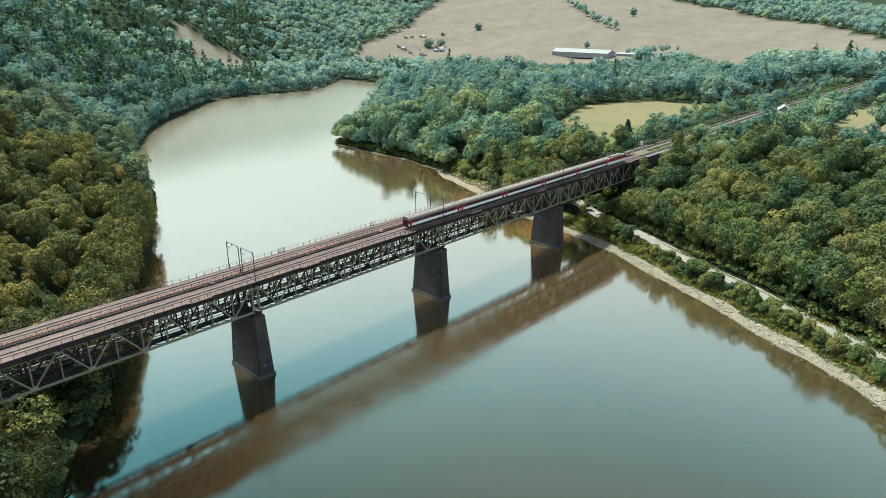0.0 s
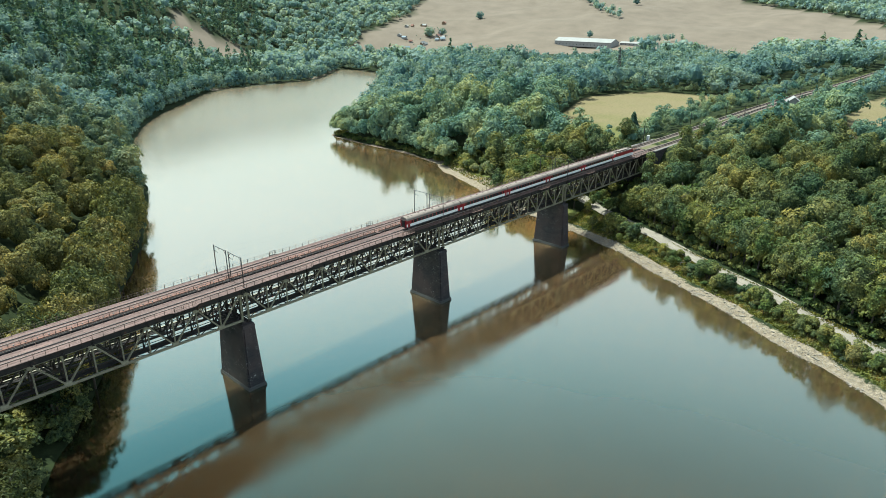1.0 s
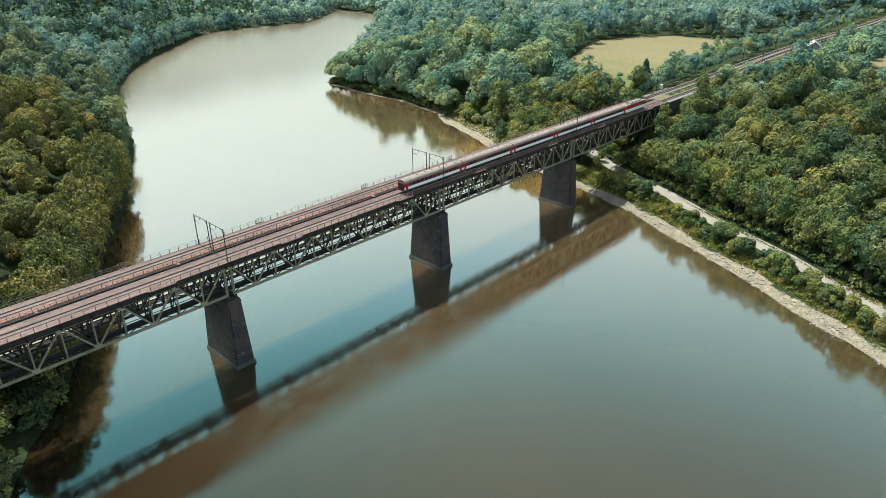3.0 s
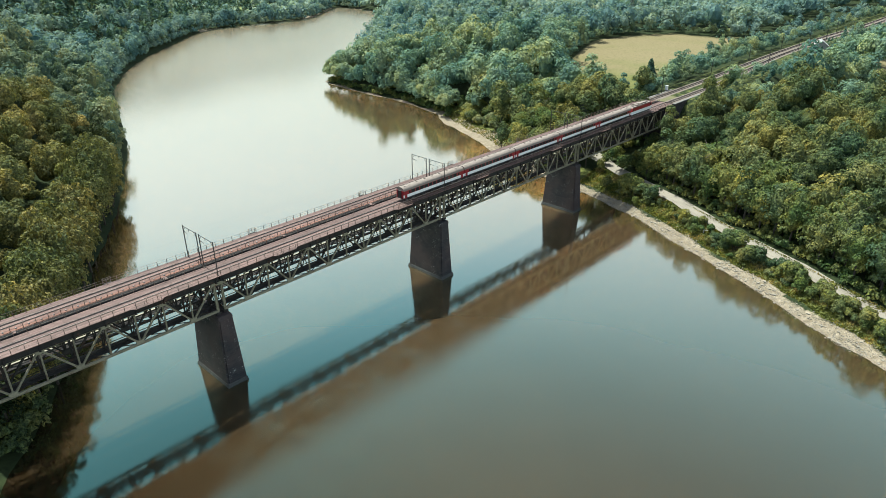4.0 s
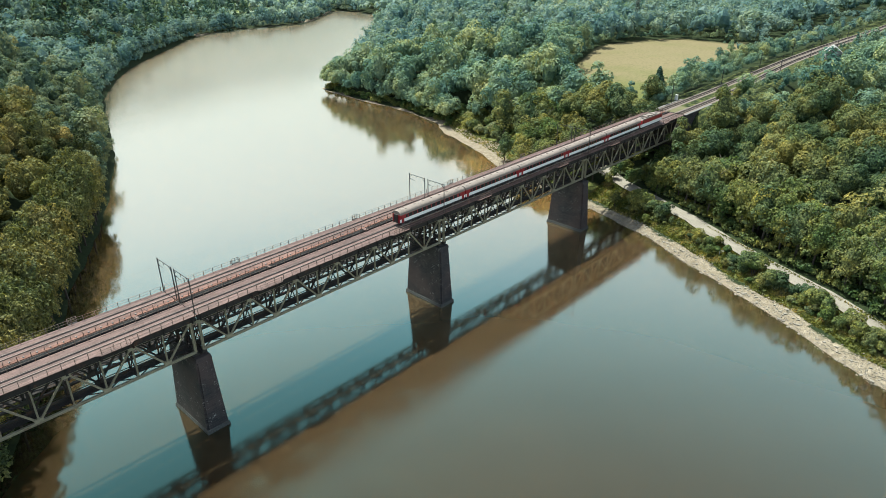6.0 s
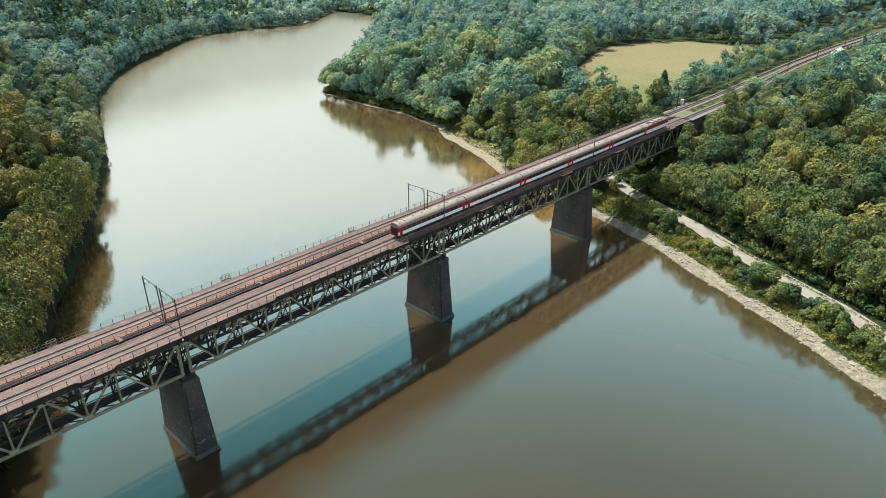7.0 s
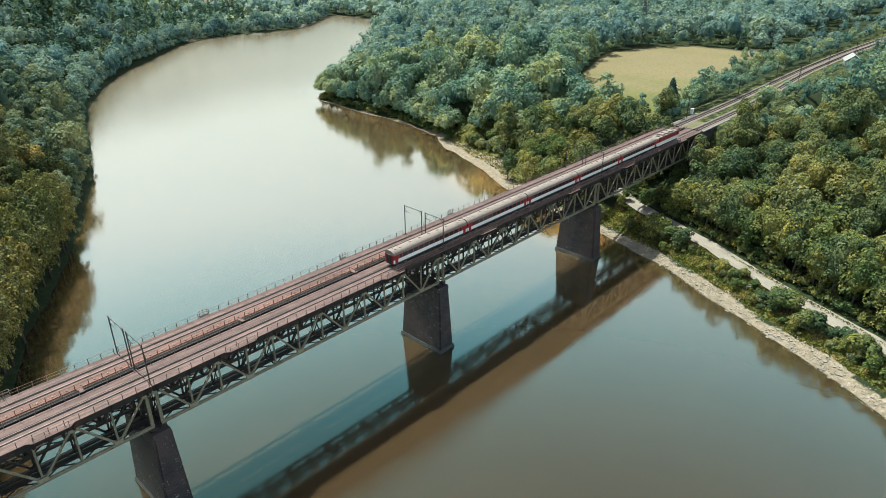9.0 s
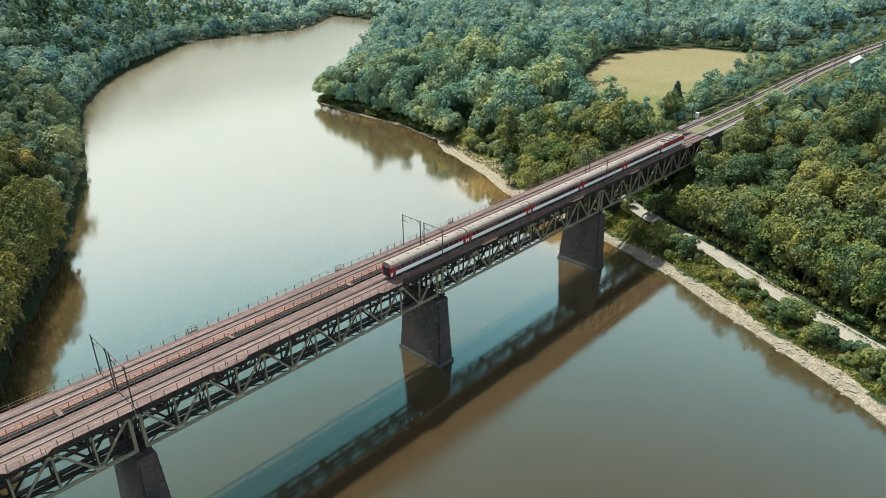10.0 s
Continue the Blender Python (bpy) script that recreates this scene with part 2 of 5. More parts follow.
def masonry_material():
    m, nt, out = material("dark_squared_masonry")
    b = nt.nodes.new("ShaderNodeBsdfPrincipled")
    b.inputs["Roughness"].default_value = 0.9
    g = nt.nodes.new("ShaderNodeNewGeometry")
    sep = nt.nodes.new("ShaderNodeSeparateXYZ")
    add = nt.nodes.new("ShaderNodeMath")
    add.operation = "ADD"
    comb = nt.nodes.new("ShaderNodeCombineXYZ")
    nt.links.new(g.outputs["Position"], sep.inputs[0])
    nt.links.new(sep.outputs[0], add.inputs[0])
    nt.links.new(sep.outputs[1], add.inputs[1])
    nt.links.new(add.outputs[0], comb.inputs[0])
    nt.links.new(sep.outputs[2], comb.inputs[1])
    br = nt.nodes.new("ShaderNodeTexBrick")
    br.inputs["Scale"].default_value = 1.0
    br.inputs["Brick Width"].default_value, br.inputs["Row Height"].default_value = 1.1, 0.5
    br.inputs["Mortar Size"].default_value, br.inputs["Bias"].default_value = 0.02, -0.1
    br.inputs["Color1"].default_value, br.inputs["Color2"].default_value = (0.019, 0.021, 0.025, 1), (0.041, 0.039, 0.041, 1)
    br.inputs["Mortar"].default_value = (0.055, 0.054, 0.054, 1)
    nt.links.new(comb.outputs[0], br.inputs["Vector"])
    n1, n2, n3 = noise_node(nt, 0.25, 6), noise_node(nt, 2.2, 8, 0.7), noise_node(nt, 0.12, 3)
    col = mixcol(nt, br.outputs[0], ramp(nt, n1.outputs[0], [(0.3, (0.55, 0.6, 0.65)), (0.7, (1.25, 1.1, 1.05))]).outputs[0], 1.0, "MULTIPLY")
    lime = ramp(nt, n2.outputs[0], [(0.57, (0, 0, 0)), (0.62, (0.8, 0.8, 0.8))])
    where = ramp(nt, noise_node(nt, 0.45, 3).outputs[0], [(0.5, (0, 0, 0)), (0.62, (1, 1, 1))])
    col = mixcol(nt, col, (0.34, 0.33, 0.32), mixcol(nt, lime.outputs[0], where.outputs[0], 1.0, "MULTIPLY"))
    col = mixcol(nt, col, (0.06, 0.039, 0.037), ramp(nt, n3.outputs[0], [(0.42, (0, 0, 0)), (0.62, (0.6, 0.6, 0.6))]).outputs[0])
    nt.links.new(col, b.inputs["Base Color"])
    bp = nt.nodes.new("ShaderNodeBump")
    bp.inputs["Strength"].default_value, bp.inputs["Distance"].default_value = 0.5, 0.06
    nt.links.new(br.outputs[0], bp.inputs["Height"])
    nt.links.new(bp.outputs[0], b.inputs["Normal"])
    nt.links.new(b.outputs[0], out.inputs[0])
    return m


MASONRY = masonry_material()
PLINTH = surface("wet_plinth_stone", (0.026, 0.03, 0.03), (0.075, 0.077, 0.073), 0.7, 2.5, 0.85, 0, 0.5)
COPING = surface("worn_coping_stone", (0.11, 0.105, 0.1), (0.2, 0.19, 0.175), 0.4, 4, 0.9, 0, 0.3)


def water_material():
    m, nt, out = material("turbid_reservoir_water")
    n0 = noise_node(nt, 0.012, 4)
    c = ramp(nt, n0.outputs[0], [(0.35, (0.033, 0.021, 0.0103)), (0.65, (0.0385, 0.0246, 0.0124))])
    body, mirror, mix = nt.nodes.new("ShaderNodeSubsurfaceScattering"), nt.nodes.new("ShaderNodeBsdfGlossy"), nt.nodes.new("ShaderNodeAddShader")
    # silty water: sunlight spreads below the surface, so shadows on it have soft edges
    body.falloff = "BURLEY"
    body.inputs["Scale"].default_value = 1.0
    body.inputs["Radius"].default_value = (2.2, 1.8, 1.4)
    here = nt.nodes.new("ShaderNodeNewGeometry")
    # colour darkens towards the steep bank, painting in the shade on the water
    along, bank_shade = nt.nodes.new("ShaderNodeSeparateXYZ"), nt.nodes.new("ShaderNodeMapRange")
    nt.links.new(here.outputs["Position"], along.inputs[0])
    bank_shade.interpolation_type = "SMOOTHSTEP"
    bank_shade.inputs["From Min"].default_value, bank_shade.inputs["From Max"].default_value = -145, -50
    bank_shade.inputs["To Min"].default_value, bank_shade.inputs["To Max"].default_value = 0.22, 1.0
    nt.links.new(along.outputs[0], bank_shade.inputs["Value"])
    col = mixcol(nt, c.outputs[0], bank_shade.outputs[0], 1.0, "MULTIPLY")
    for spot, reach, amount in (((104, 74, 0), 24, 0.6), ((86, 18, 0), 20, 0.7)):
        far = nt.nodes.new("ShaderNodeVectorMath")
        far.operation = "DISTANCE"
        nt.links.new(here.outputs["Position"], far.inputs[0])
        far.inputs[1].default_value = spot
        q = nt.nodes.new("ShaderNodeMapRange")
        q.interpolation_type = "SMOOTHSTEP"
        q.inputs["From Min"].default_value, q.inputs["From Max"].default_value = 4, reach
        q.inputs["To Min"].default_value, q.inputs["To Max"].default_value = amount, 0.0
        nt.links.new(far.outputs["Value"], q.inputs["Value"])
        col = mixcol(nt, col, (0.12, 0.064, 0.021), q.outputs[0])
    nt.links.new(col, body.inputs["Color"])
    mirror.inputs["Color"].default_value = (0.96, 1.0, 0.93, 1)
    # calm under the bridge, a light breeze upstream
    g = nt.nodes.new("ShaderNodeNewGeometry")
    sep = nt.nodes.new("ShaderNodeSeparateXYZ")
    nt.links.new(g.outputs["Position"], sep.inputs[0])
    def span(axis, a, c, lo, hi):
        q = nt.nodes.new("ShaderNodeMapRange")
        q.interpolation_type = "SMOOTHSTEP"
        q.inputs["From Min"].default_value, q.inputs["From Max"].default_value = a, c
        q.inputs["To Min"].default_value, q.inputs["To Max"].default_value = lo, hi
        nt.links.new(sep.outputs[axis], q.inputs["Value"])
        return q
    def math_node(op, p, q):
        a = nt.nodes.new("ShaderNodeMath")
        a.operation = op
        nt.links.new(p, a.inputs[0])
        nt.links.new(q, a.inputs[1])
        return a
    mr = span(1, 20, 300, 0.0, 1.0)
    n1, n2 = noise_node(nt, 3.0, 3), noise_node(nt, 0.04, 3)
    rg = span(1, 140, 420, 0.035, 0.24)
    # a puff of wind by the middle piers ruffles the mirror
    puff = math_node("MULTIPLY", span(0, 25, -45, 0.0, 1.0).outputs[0], span(0, -98, -72, 0.0, 1.0).outputs[0])
    gust = ramp(nt, noise_node(nt, 0.16, 4).outputs[0], [(0.3, (0.45, 0.45, 0.45)), (0.7, (1, 1, 1))])
    puff = math_node("MULTIPLY", puff.outputs[0], gust.outputs[0])
    rg = math_node("ADD", rg.outputs[0], math_node("MULTIPLY", puff.outputs[0], span(1, 0, -9, 0.0, 0.07).outputs[0]).outputs[0])
    rg = math_node("ADD", rg.outputs[0], math_node("MULTIPLY", puff.outputs[0], span(1, -14, -20, 0.0, 0.09).outputs[0]).outputs[0])
    puff = math_node("MULTIPLY", puff.outputs[0], span(1, -15, -19, 0.0, 0.1).outputs[0])
    puff = math_node("MULTIPLY", puff.outputs[0], span(1, -36, -26, 0.0, 1.0).outputs[0])
    nt.links.new(rg.outputs[0], mirror.inputs["Roughness"])
    patch = ramp(nt, n2.outputs[0], [(0.4, (0.3, 0.3, 0.3)), (0.7, (1, 1, 1))])
    amt = nt.nodes.new("ShaderNodeMath")
    amt.operation = "MULTIPLY_ADD"
    nt.links.new(mr.outputs[0], amt.inputs[0])
    amt.inputs[1].default_value = 1.2
    nt.links.new(patch.outputs[0], amt.inputs[2])
    ripple = nt.nodes.new("ShaderNodeMath")
    ripple.operation = "MULTIPLY_ADD"
    nt.links.new(puff.outputs[0], ripple.inputs[0])
    ripple.inputs[1].default_value = 38.0
    nt.links.new(amt.outputs[0], ripple.inputs[2])
    mul = nt.nodes.new("ShaderNodeMath")
    mul.operation = "MULTIPLY"
    nt.links.new(n1.outputs[0], mul.inputs[0])
    nt.links.new(ripple.outputs[0], mul.inputs[1])
    bp = nt.nodes.new("ShaderNodeBump")
    bp.inputs["Strength"].default_value, bp.inputs["Distance"].default_value = 1.0, 0.01
    nt.links.new(mul.outputs[0], bp.inputs["Height"])
    nt.links.new(bp.outputs[0], mirror.inputs["Normal"])
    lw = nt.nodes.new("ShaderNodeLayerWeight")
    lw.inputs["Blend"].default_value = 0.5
    # ramps by view angle paint sky brightness and colour into the reflection
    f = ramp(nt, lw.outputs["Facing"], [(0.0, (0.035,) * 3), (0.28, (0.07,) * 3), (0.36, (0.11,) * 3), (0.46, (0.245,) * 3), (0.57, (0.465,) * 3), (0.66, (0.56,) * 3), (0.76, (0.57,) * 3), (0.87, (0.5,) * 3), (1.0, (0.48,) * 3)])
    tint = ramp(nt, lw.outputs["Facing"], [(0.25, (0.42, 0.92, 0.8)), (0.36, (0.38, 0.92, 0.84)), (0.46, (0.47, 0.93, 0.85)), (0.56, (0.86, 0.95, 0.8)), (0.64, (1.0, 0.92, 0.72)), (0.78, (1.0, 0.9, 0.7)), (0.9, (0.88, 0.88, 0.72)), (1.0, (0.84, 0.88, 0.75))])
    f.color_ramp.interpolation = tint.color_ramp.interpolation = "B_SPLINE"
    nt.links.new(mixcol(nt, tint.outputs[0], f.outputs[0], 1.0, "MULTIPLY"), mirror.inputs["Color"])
    nt.links.new(body.outputs[0], mix.inputs[0])
    nt.links.new(mirror.outputs[0], mix.inputs[1])
    nt.links.new(mix.outputs[0], out.inputs[0])
    return m


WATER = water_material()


# ---- mesh helpers ----
def box(bm, x0, x1, y0, y1, z0, z1, m=None):
    vs = [bm.verts.new((x, y, z)) for z in (z0, z1) for y in (y0, y1) for x in (x0, x1)]
    if m is not None:
        for v in vs:
            v.co = m @ v.co
    for f in ((0, 2, 3, 1), (4, 5, 7, 6), (0, 1, 5, 4), (2, 6, 7, 3), (0, 4, 6, 2), (1, 3, 7, 5)):
        bm.faces.new([vs[i] for i in f])
    return vs


def frustum(bm, lo, hi, z0, z1):
    """A tapered block: lo and hi are (x0, x1, y0, y1)."""
    vs = [bm.verts.new((r[i], r[2 + j], z)) for r, z in ((lo, z0), (hi, z1)) for j in (0, 1) for i in (0, 1)]
    for f in ((0, 2, 3, 1), (4, 5, 7, 6), (0, 1, 5, 4), (2, 6, 7, 3), (0, 4, 6, 2), (1, 3, 7, 5)):
        bm.faces.new([vs[i] for i in f])


def beam(bm, p, q, w, h, flange=0.0):
    """A straight bar from p to q, w wide across and h deep; flange adds lips, which make an I section."""
    p, q = Vector(p), Vector(q)
    d = (q - p).normalized()
    side = d.cross(Vector((0, 0, 1)))
    side = Vector((0, 1, 0)) if side.length < 1e-3 else side.normalized()
    up = side.cross(d)
    m = Matrix((d, side, up)).transposed().to_4x4()
    m.translation = p
    L = (q - p).length
    if flange:
        box(bm, 0, L, -w * 0.18, w * 0.18, -h / 2, h / 2, m)
        for s in (-1, 1):
            box(bm, 0, L, -w / 2, w / 2, s * h / 2 - flange / 2, s * h / 2 + flange / 2, m)
    else:
        box(bm, 0, L, -w / 2, w / 2, -h / 2, h / 2, m)


def tube(bm, pts, r0, r1, n=6):
    rings = []
    for i, p in enumerate(pts):
        p = Vector(p)
        a = Vector(pts[max(0, i - 1)])
        b = Vector(pts[min(len(pts) - 1, i + 1)])
        d = (b - a).normalized()
        s = d.orthogonal().normalized()
        u = d.cross(s)
        r = r0 + (r1 - r0) * i / (len(pts) - 1)
        rings.append([bm.verts.new(p + (s * math.cos(6.28318 * k / n) + u * math.sin(6.28318 * k / n)) * r) for k in range(n)])
    for a, b in zip(rings, rings[1:]):
        for k in range(n):
            bm.faces.new((a[k], a[(k + 1) % n], b[(k + 1) % n], b[k]))
    bm.faces.new(rings[0][::-1])
    bm.faces.new(rings[-1])


def mesh_of(bm, name, mat, smooth=False):
    me = bpy.data.meshes.new(name)
    bm.to_mesh(me)
    bm.free()
    me.materials.append(mat)
    if smooth:
        me.polygons.foreach_set("use_smooth", [True] * len(me.polygons))
    return me


def part(name, bm, mat, parent, label="", smooth=False):
    ob = new(name, mesh_of(bm, name, mat, smooth))
    ob.parent = parent
    return tagged(ob, label)


def piece(name, me, parent, m):
    """One more object on a mesh that alike pieces share."""
    ob = new(name, me)
    ob.parent = parent
    ob.matrix_basis = m
    return ob


def thing(name, at, label, category, group="", kind=""):
    ob = new(name)
    ob.location = at
    ob.empty_display_size = 0.5
    return tagged(ob, label, category, group, kind)


def quad_mesh(name, faces, mat, tone=None):
    """One mesh from an array of separate faces (n, corners, 3)."""
    n, c = faces.shape[:2]
    me = bpy.data.meshes.new(name)
    me.vertices.add(c * n)
    me.vertices.foreach_set("co", np.ascontiguousarray(faces, dtype=np.float32).ravel())
    me.loops.add(c * n)
    me.loops.foreach_set("vertex_index", np.arange(c * n, dtype=np.int32))
    me.polygons.add(n)
    me.polygons.foreach_set("loop_start", np.arange(0, c * n, c, dtype=np.int32))
    me.update(calc_edges=True)
    me.materials.append(mat)
    if tone is not None:
        me.attributes.new("tone", "FLOAT", "FACE").data.foreach_set("value", tone.astype(np.float32))
    return me


T = Matrix.Translation

# ---- the lie of the land ----
RIGHT_SHORE = [(-60, -900), (-45, -420), (-22, -230), (0, -165), (27, -125), (35, -113), (44, -96), (53, -78), (63, -58), (73, -37), (83, -16), (91, 8),
               (97, 38), (102, 58), (112, 76), (119, 93), (123, 104), (129, 119), (140, 136), (144, 153), (147, 168), (149, 180), (148, 194), (148, 213), (149, 241), (152, 256),
               (168, 262), (202, 288), (246, 328), (305, 395), (390, 460), (451, 527)]
LEFT_SHORE = [(472, 597), (464, 634), (428, 606), (378, 565), (345, 552), (308, 552), (262, 557), (226, 549), (198, 529), (171, 500), (140, 469), (108, 436), (78, 397), (50, 350),
              (36, 320), (22, 284), (-1, 216), (-23, 166), (-46, 121), (-66, 88), (-77, 66), (-88, 44), (-97, 29), (-106, 17), (-115, 5), (-122, -8), (-132, -24), (-150, -55),
              (-172, -100), (-190, -170), (-220, -420), (-240, -900)]


def chain_distance(x, y, chain):
    best = np.full(x.shape, 1e9)
    yy = np.zeros(x.shape)
    for (ax, ay), (bx, by) in zip(chain, chain[1:]):
        dx, dy = bx - ax, by - ay
        s = np.clip(((x - ax) * dx + (y - ay) * dy) / (dx * dx + dy * dy), 0, 1)
        px, py = ax + s * dx, ay + s * dy
        d = np.hypot(x - px, y - py)
        yy = np.where(d < best, py, yy)
        best = np.minimum(best, d)
    return best, yy


def in_poly(x, y, poly):
    inside = np.zeros(x.shape, bool)
    for (ax, ay), (bx, by) in zip(poly, poly[1:] + poly[:1]):
        if ay == by:
            continue
        c = ((ay > y) != (by > y)) & (x < (bx - ax) * (y - ay) / (by - ay) + ax)
        inside ^= c
    return inside


def smooth(v, a, b):
    s = np.clip((v - a) / (b - a), 0, 1)
    return s * s * (3 - 2 * s)


def waves(x, y, size, seed):
    r = np.random.RandomState(seed)
    out = np.zeros(x.shape)
    for k in range(6):
        a, ph, f = r.uniform(0, 6.28), r.uniform(0, 6.28), (0.6 + 0.35 * k) * 6.28 / size
        out += np.sin((x * math.cos(a) + y * math.sin(a)) * f + ph) / (1 + 0.5 * k)
    return out / 2.5


def land(x, y):
    """Height of the ground, distance from the shore (negative in the water) and whether the near shore is the steep left one."""
    x, y = np.asarray(x, float), np.asarray(y, float)
    dr, yr = chain_distance(x, y, RIGHT_SHORE)
    dl, _ = chain_distance(x, y, LEFT_SHORE)
    wet = in_poly(x, y, RIGHT_SHORE + LEFT_SHORE)
    left = dl < dr
    d = np.minimum(dl, dr)
    d = np.where(wet, -d, d)
    wob = waves(x, y, 22, 3) * 1.1
    d = d + wob * np.clip(1 - np.abs(d) / 40, 0, 1)
    bank = np.interp(d, [-60, -8, 0, 3, 8, 16, 25, 33, 50, 75, 120, 250, 600], [-9, -1.6, 0, 0.5, 1.3, 3.2, 5.0, 5.2, 11, 21.5, 26, 27, 30])
    cove = np.interp(d, [-60, -8, 0, 5, 12, 25, 55, 95, 150, 600], [-9, -1.4, 0, 0.5, 1.6, 5, 12, 20, 25, 30])
    low = np.interp(d, [-60, -8, 0, 3, 8, 16, 25, 33, 50, 75, 120, 200, 280, 600], [-9, -1.6, 0, 0.5, 1.3, 3.2, 5.0, 5.2, 8.5, 12, 16, 22, 27, 30])
    s = 1 - smooth(y, -30, 5)
    bank = bank * (1 - s) + low * s
    s = smooth(yr, 25, 75)
    hr = bank * (1 - s) + cove * s
    ridge = np.interp(d, [-60, -8, 0, 3, 8, 40, 100, 180, 280, 420, 900], [-9, -2.5, 0, 1.2, 4, 24, 60, 100, 128, 150, 170])
    amp = 1 - 0.78 * smooth(x + 0.25 * (y - 560), 120, 260)
    amp = amp * (0.5 + 0.5 * smooth(y, -150, 60))
    D = np.hypot(x + 149, y + 140)
    az = np.degrees(np.arctan2(y + 140, x + 149))
    crest = np.interp(az, [40, 56, 61, 62.4, 66, 68.3, 75, 90], [8, 10, 14, 22, 62, 90, 165, 210])
    crest = crest + 140 * (1 - smooth(D, 480, 760))
    ridge = np.where(d > 0, np.minimum(ridge, 0.8 * crest + 0.2 * np.minimum(ridge, crest * 1.6)), ridge)
    hl = np.where(d > 0, ridge * amp, ridge) + np.where(d > 15, waves(x, y, 130, 5) * 6 * np.clip((d - 15) / 60, 0, 1), 0)
    w = smooth(dr - dl, -70, 70)
    h = np.where(d < 0, np.where(left, hl, hr), hr * (1 - w) + hl * w)
    # the far side of the valley
    far = 0.16 * np.clip(D - 1120, 0, 1280) * (0.55 + 0.45 * smooth(az, 5, 30)) + 0.06 * np.clip(D - 2600, 0, 1e4)
    far = far + 0.12 * np.clip(D - 850, 0, 500) * smooth(az, 57, 66) + 0.07 * np.clip(D - 1000, 0, 1400) * smooth(az, 46, 58)
    far = far * smooth(D, 600, 1200) + waves(x, y, 420, 8) * 9 * smooth(D, 900, 1280)
    h = h + np.where(d > 0, far * smooth(d, 60, 300), 0)
    # railway bank beyond the bridge ends
    side = np.abs(y - 7.6)
    wt = (1 - smooth(side, 9, 24)) * np.maximum(smooth(x, 143, 158) * (1 - smooth(x, 620, 800)), 1 - smooth(x, -165, -146))
    h = h * (1 - wt) + 27.35 * wt
    return h, d, left


def ground_at(x, y):
    return float(land(np.array([x]), np.array([y]))[0][0])


MEADOW = [(172, 62), (174, 80), (195, 97), (217, 107), (256, 120), (294, 130), (331, 122), (356, 102), (362, 58), (314, 50), (280, 46), (241, 43), (205, 41), (186, 44)]
MEADOW_B = [(262, -50), (330, -36), (395, -27), (440, -40), (430, -75), (350, -78), (285, -66)]
CLEARING = [(380, 930), (400, 900), (422, 880), (450, 852), (395, 752), (362, 798), (345, 850), (348, 905)]
PATH_LINE = [(124, 26), (116, 12), (99, -27), (83, -57), (74, -77), (64, -94), (55, -112), (38, -138), (20, -170), (0, -215)]


def big_field(x, y):
    D = np.hypot(x + 149, y + 140)
    az = np.degrees(np.arctan2(y + 140, x + 149))
    lo = np.interp(az, [8, 12, 17, 18.3, 19.4, 21.8, 24, 30, 40, 46, 51], [1150, 1120, 1060, 980, 760, 800, 960, 930, 1090, 1150, 1180])
    hi = np.interp(az, [8, 10, 21.6, 36, 40, 46, 51], [1300, 1370, 1760, 2300, 2300, 1500, 1190])
    return (az > 8) & (az < 51) & (D > lo) & (D < hi)


def ground_material():
    m, nt, out = material("banks_and_fields")
    b = nt.nodes.new("ShaderNodeBsdfPrincipled")
    b.inputs["Roughness"].default_value = 0.95
    b.inputs["Specular IOR Level"].default_value = 0.1
    def layer(name, ragged=None):
        a = nt.nodes.new("ShaderNodeAttribute")
        a.attribute_name = name
        if ragged is None:
            return a.outputs["Fac"]
        q = nt.nodes.new("ShaderNodeMath")
        q.operation = "MULTIPLY_ADD"
        nt.links.new(ragged, q.inputs[0])
        q.inputs[1].default_value = 1.5
        nt.links.new(a.outputs["Fac"], q.inputs[2])
        return edge(q.outputs[0])
    def edge(v):
        q = nt.nodes.new("ShaderNodeMapRange")
        q.inputs["From Min"].default_value, q.inputs["From Max"].default_value = 1.1, 1.4
        nt.links.new(v, q.inputs["Value"])
        return q.outputs[0]
    n1, n2, n3 = noise_node(nt, 0.03, 5), noise_node(nt, 0.6, 6, 0.65), noise_node(nt, 4, 6, 0.7)
    # forest floor coloured very dark so gaps between crowns look shadowed
    shaded_floor = ramp(nt, n2.outputs[0], [(0.3, (0.014, 0.022, 0.01)), (0.7, (0.032, 0.043, 0.017))])
    dry = ramp(nt, n2.outputs[0], [(0.3, (0.135, 0.112, 0.06)), (0.55, (0.185, 0.15, 0.085)), (0.75, (0.15, 0.133, 0.064))])
    lush = ramp(nt, n2.outputs[0], [(0.3, (0.075, 0.09, 0.028)), (0.7, (0.125, 0.132, 0.042))])
    meadow = mixcol(nt, dry.outputs[0], lush.outputs[0], layer("lush"))
    field = ramp(nt, n1.outputs[0], [(0.3, (0.135, 0.112, 0.086)), (0.7, (0.172, 0.142, 0.11))])
    sand = ramp(nt, n2.outputs[0], [(0.35, (0.17, 0.142, 0.1)), (0.65, (0.32, 0.275, 0.21))])
    chips = ramp(nt, n3.outputs[0], [(0.38, (0.45, 0.45, 0.45)), (0.62, (1.25, 1.22, 1.18))])
    stones = mixcol(nt, sand.outputs[0], chips.outputs[0], 1.0, "MULTIPLY")
    col = mixcol(nt, shaded_floor.outputs[0], meadow, layer("meadow"))
    col = mixcol(nt, col, lush.outputs[0], layer("grass", n2.outputs[0]))
    col = mixcol(nt, col, field.outputs[0], layer("field"))
    col = mixcol(nt, col, stones, layer("stones", n2.outputs[0]))
    nt.links.new(col, b.inputs["Base Color"])
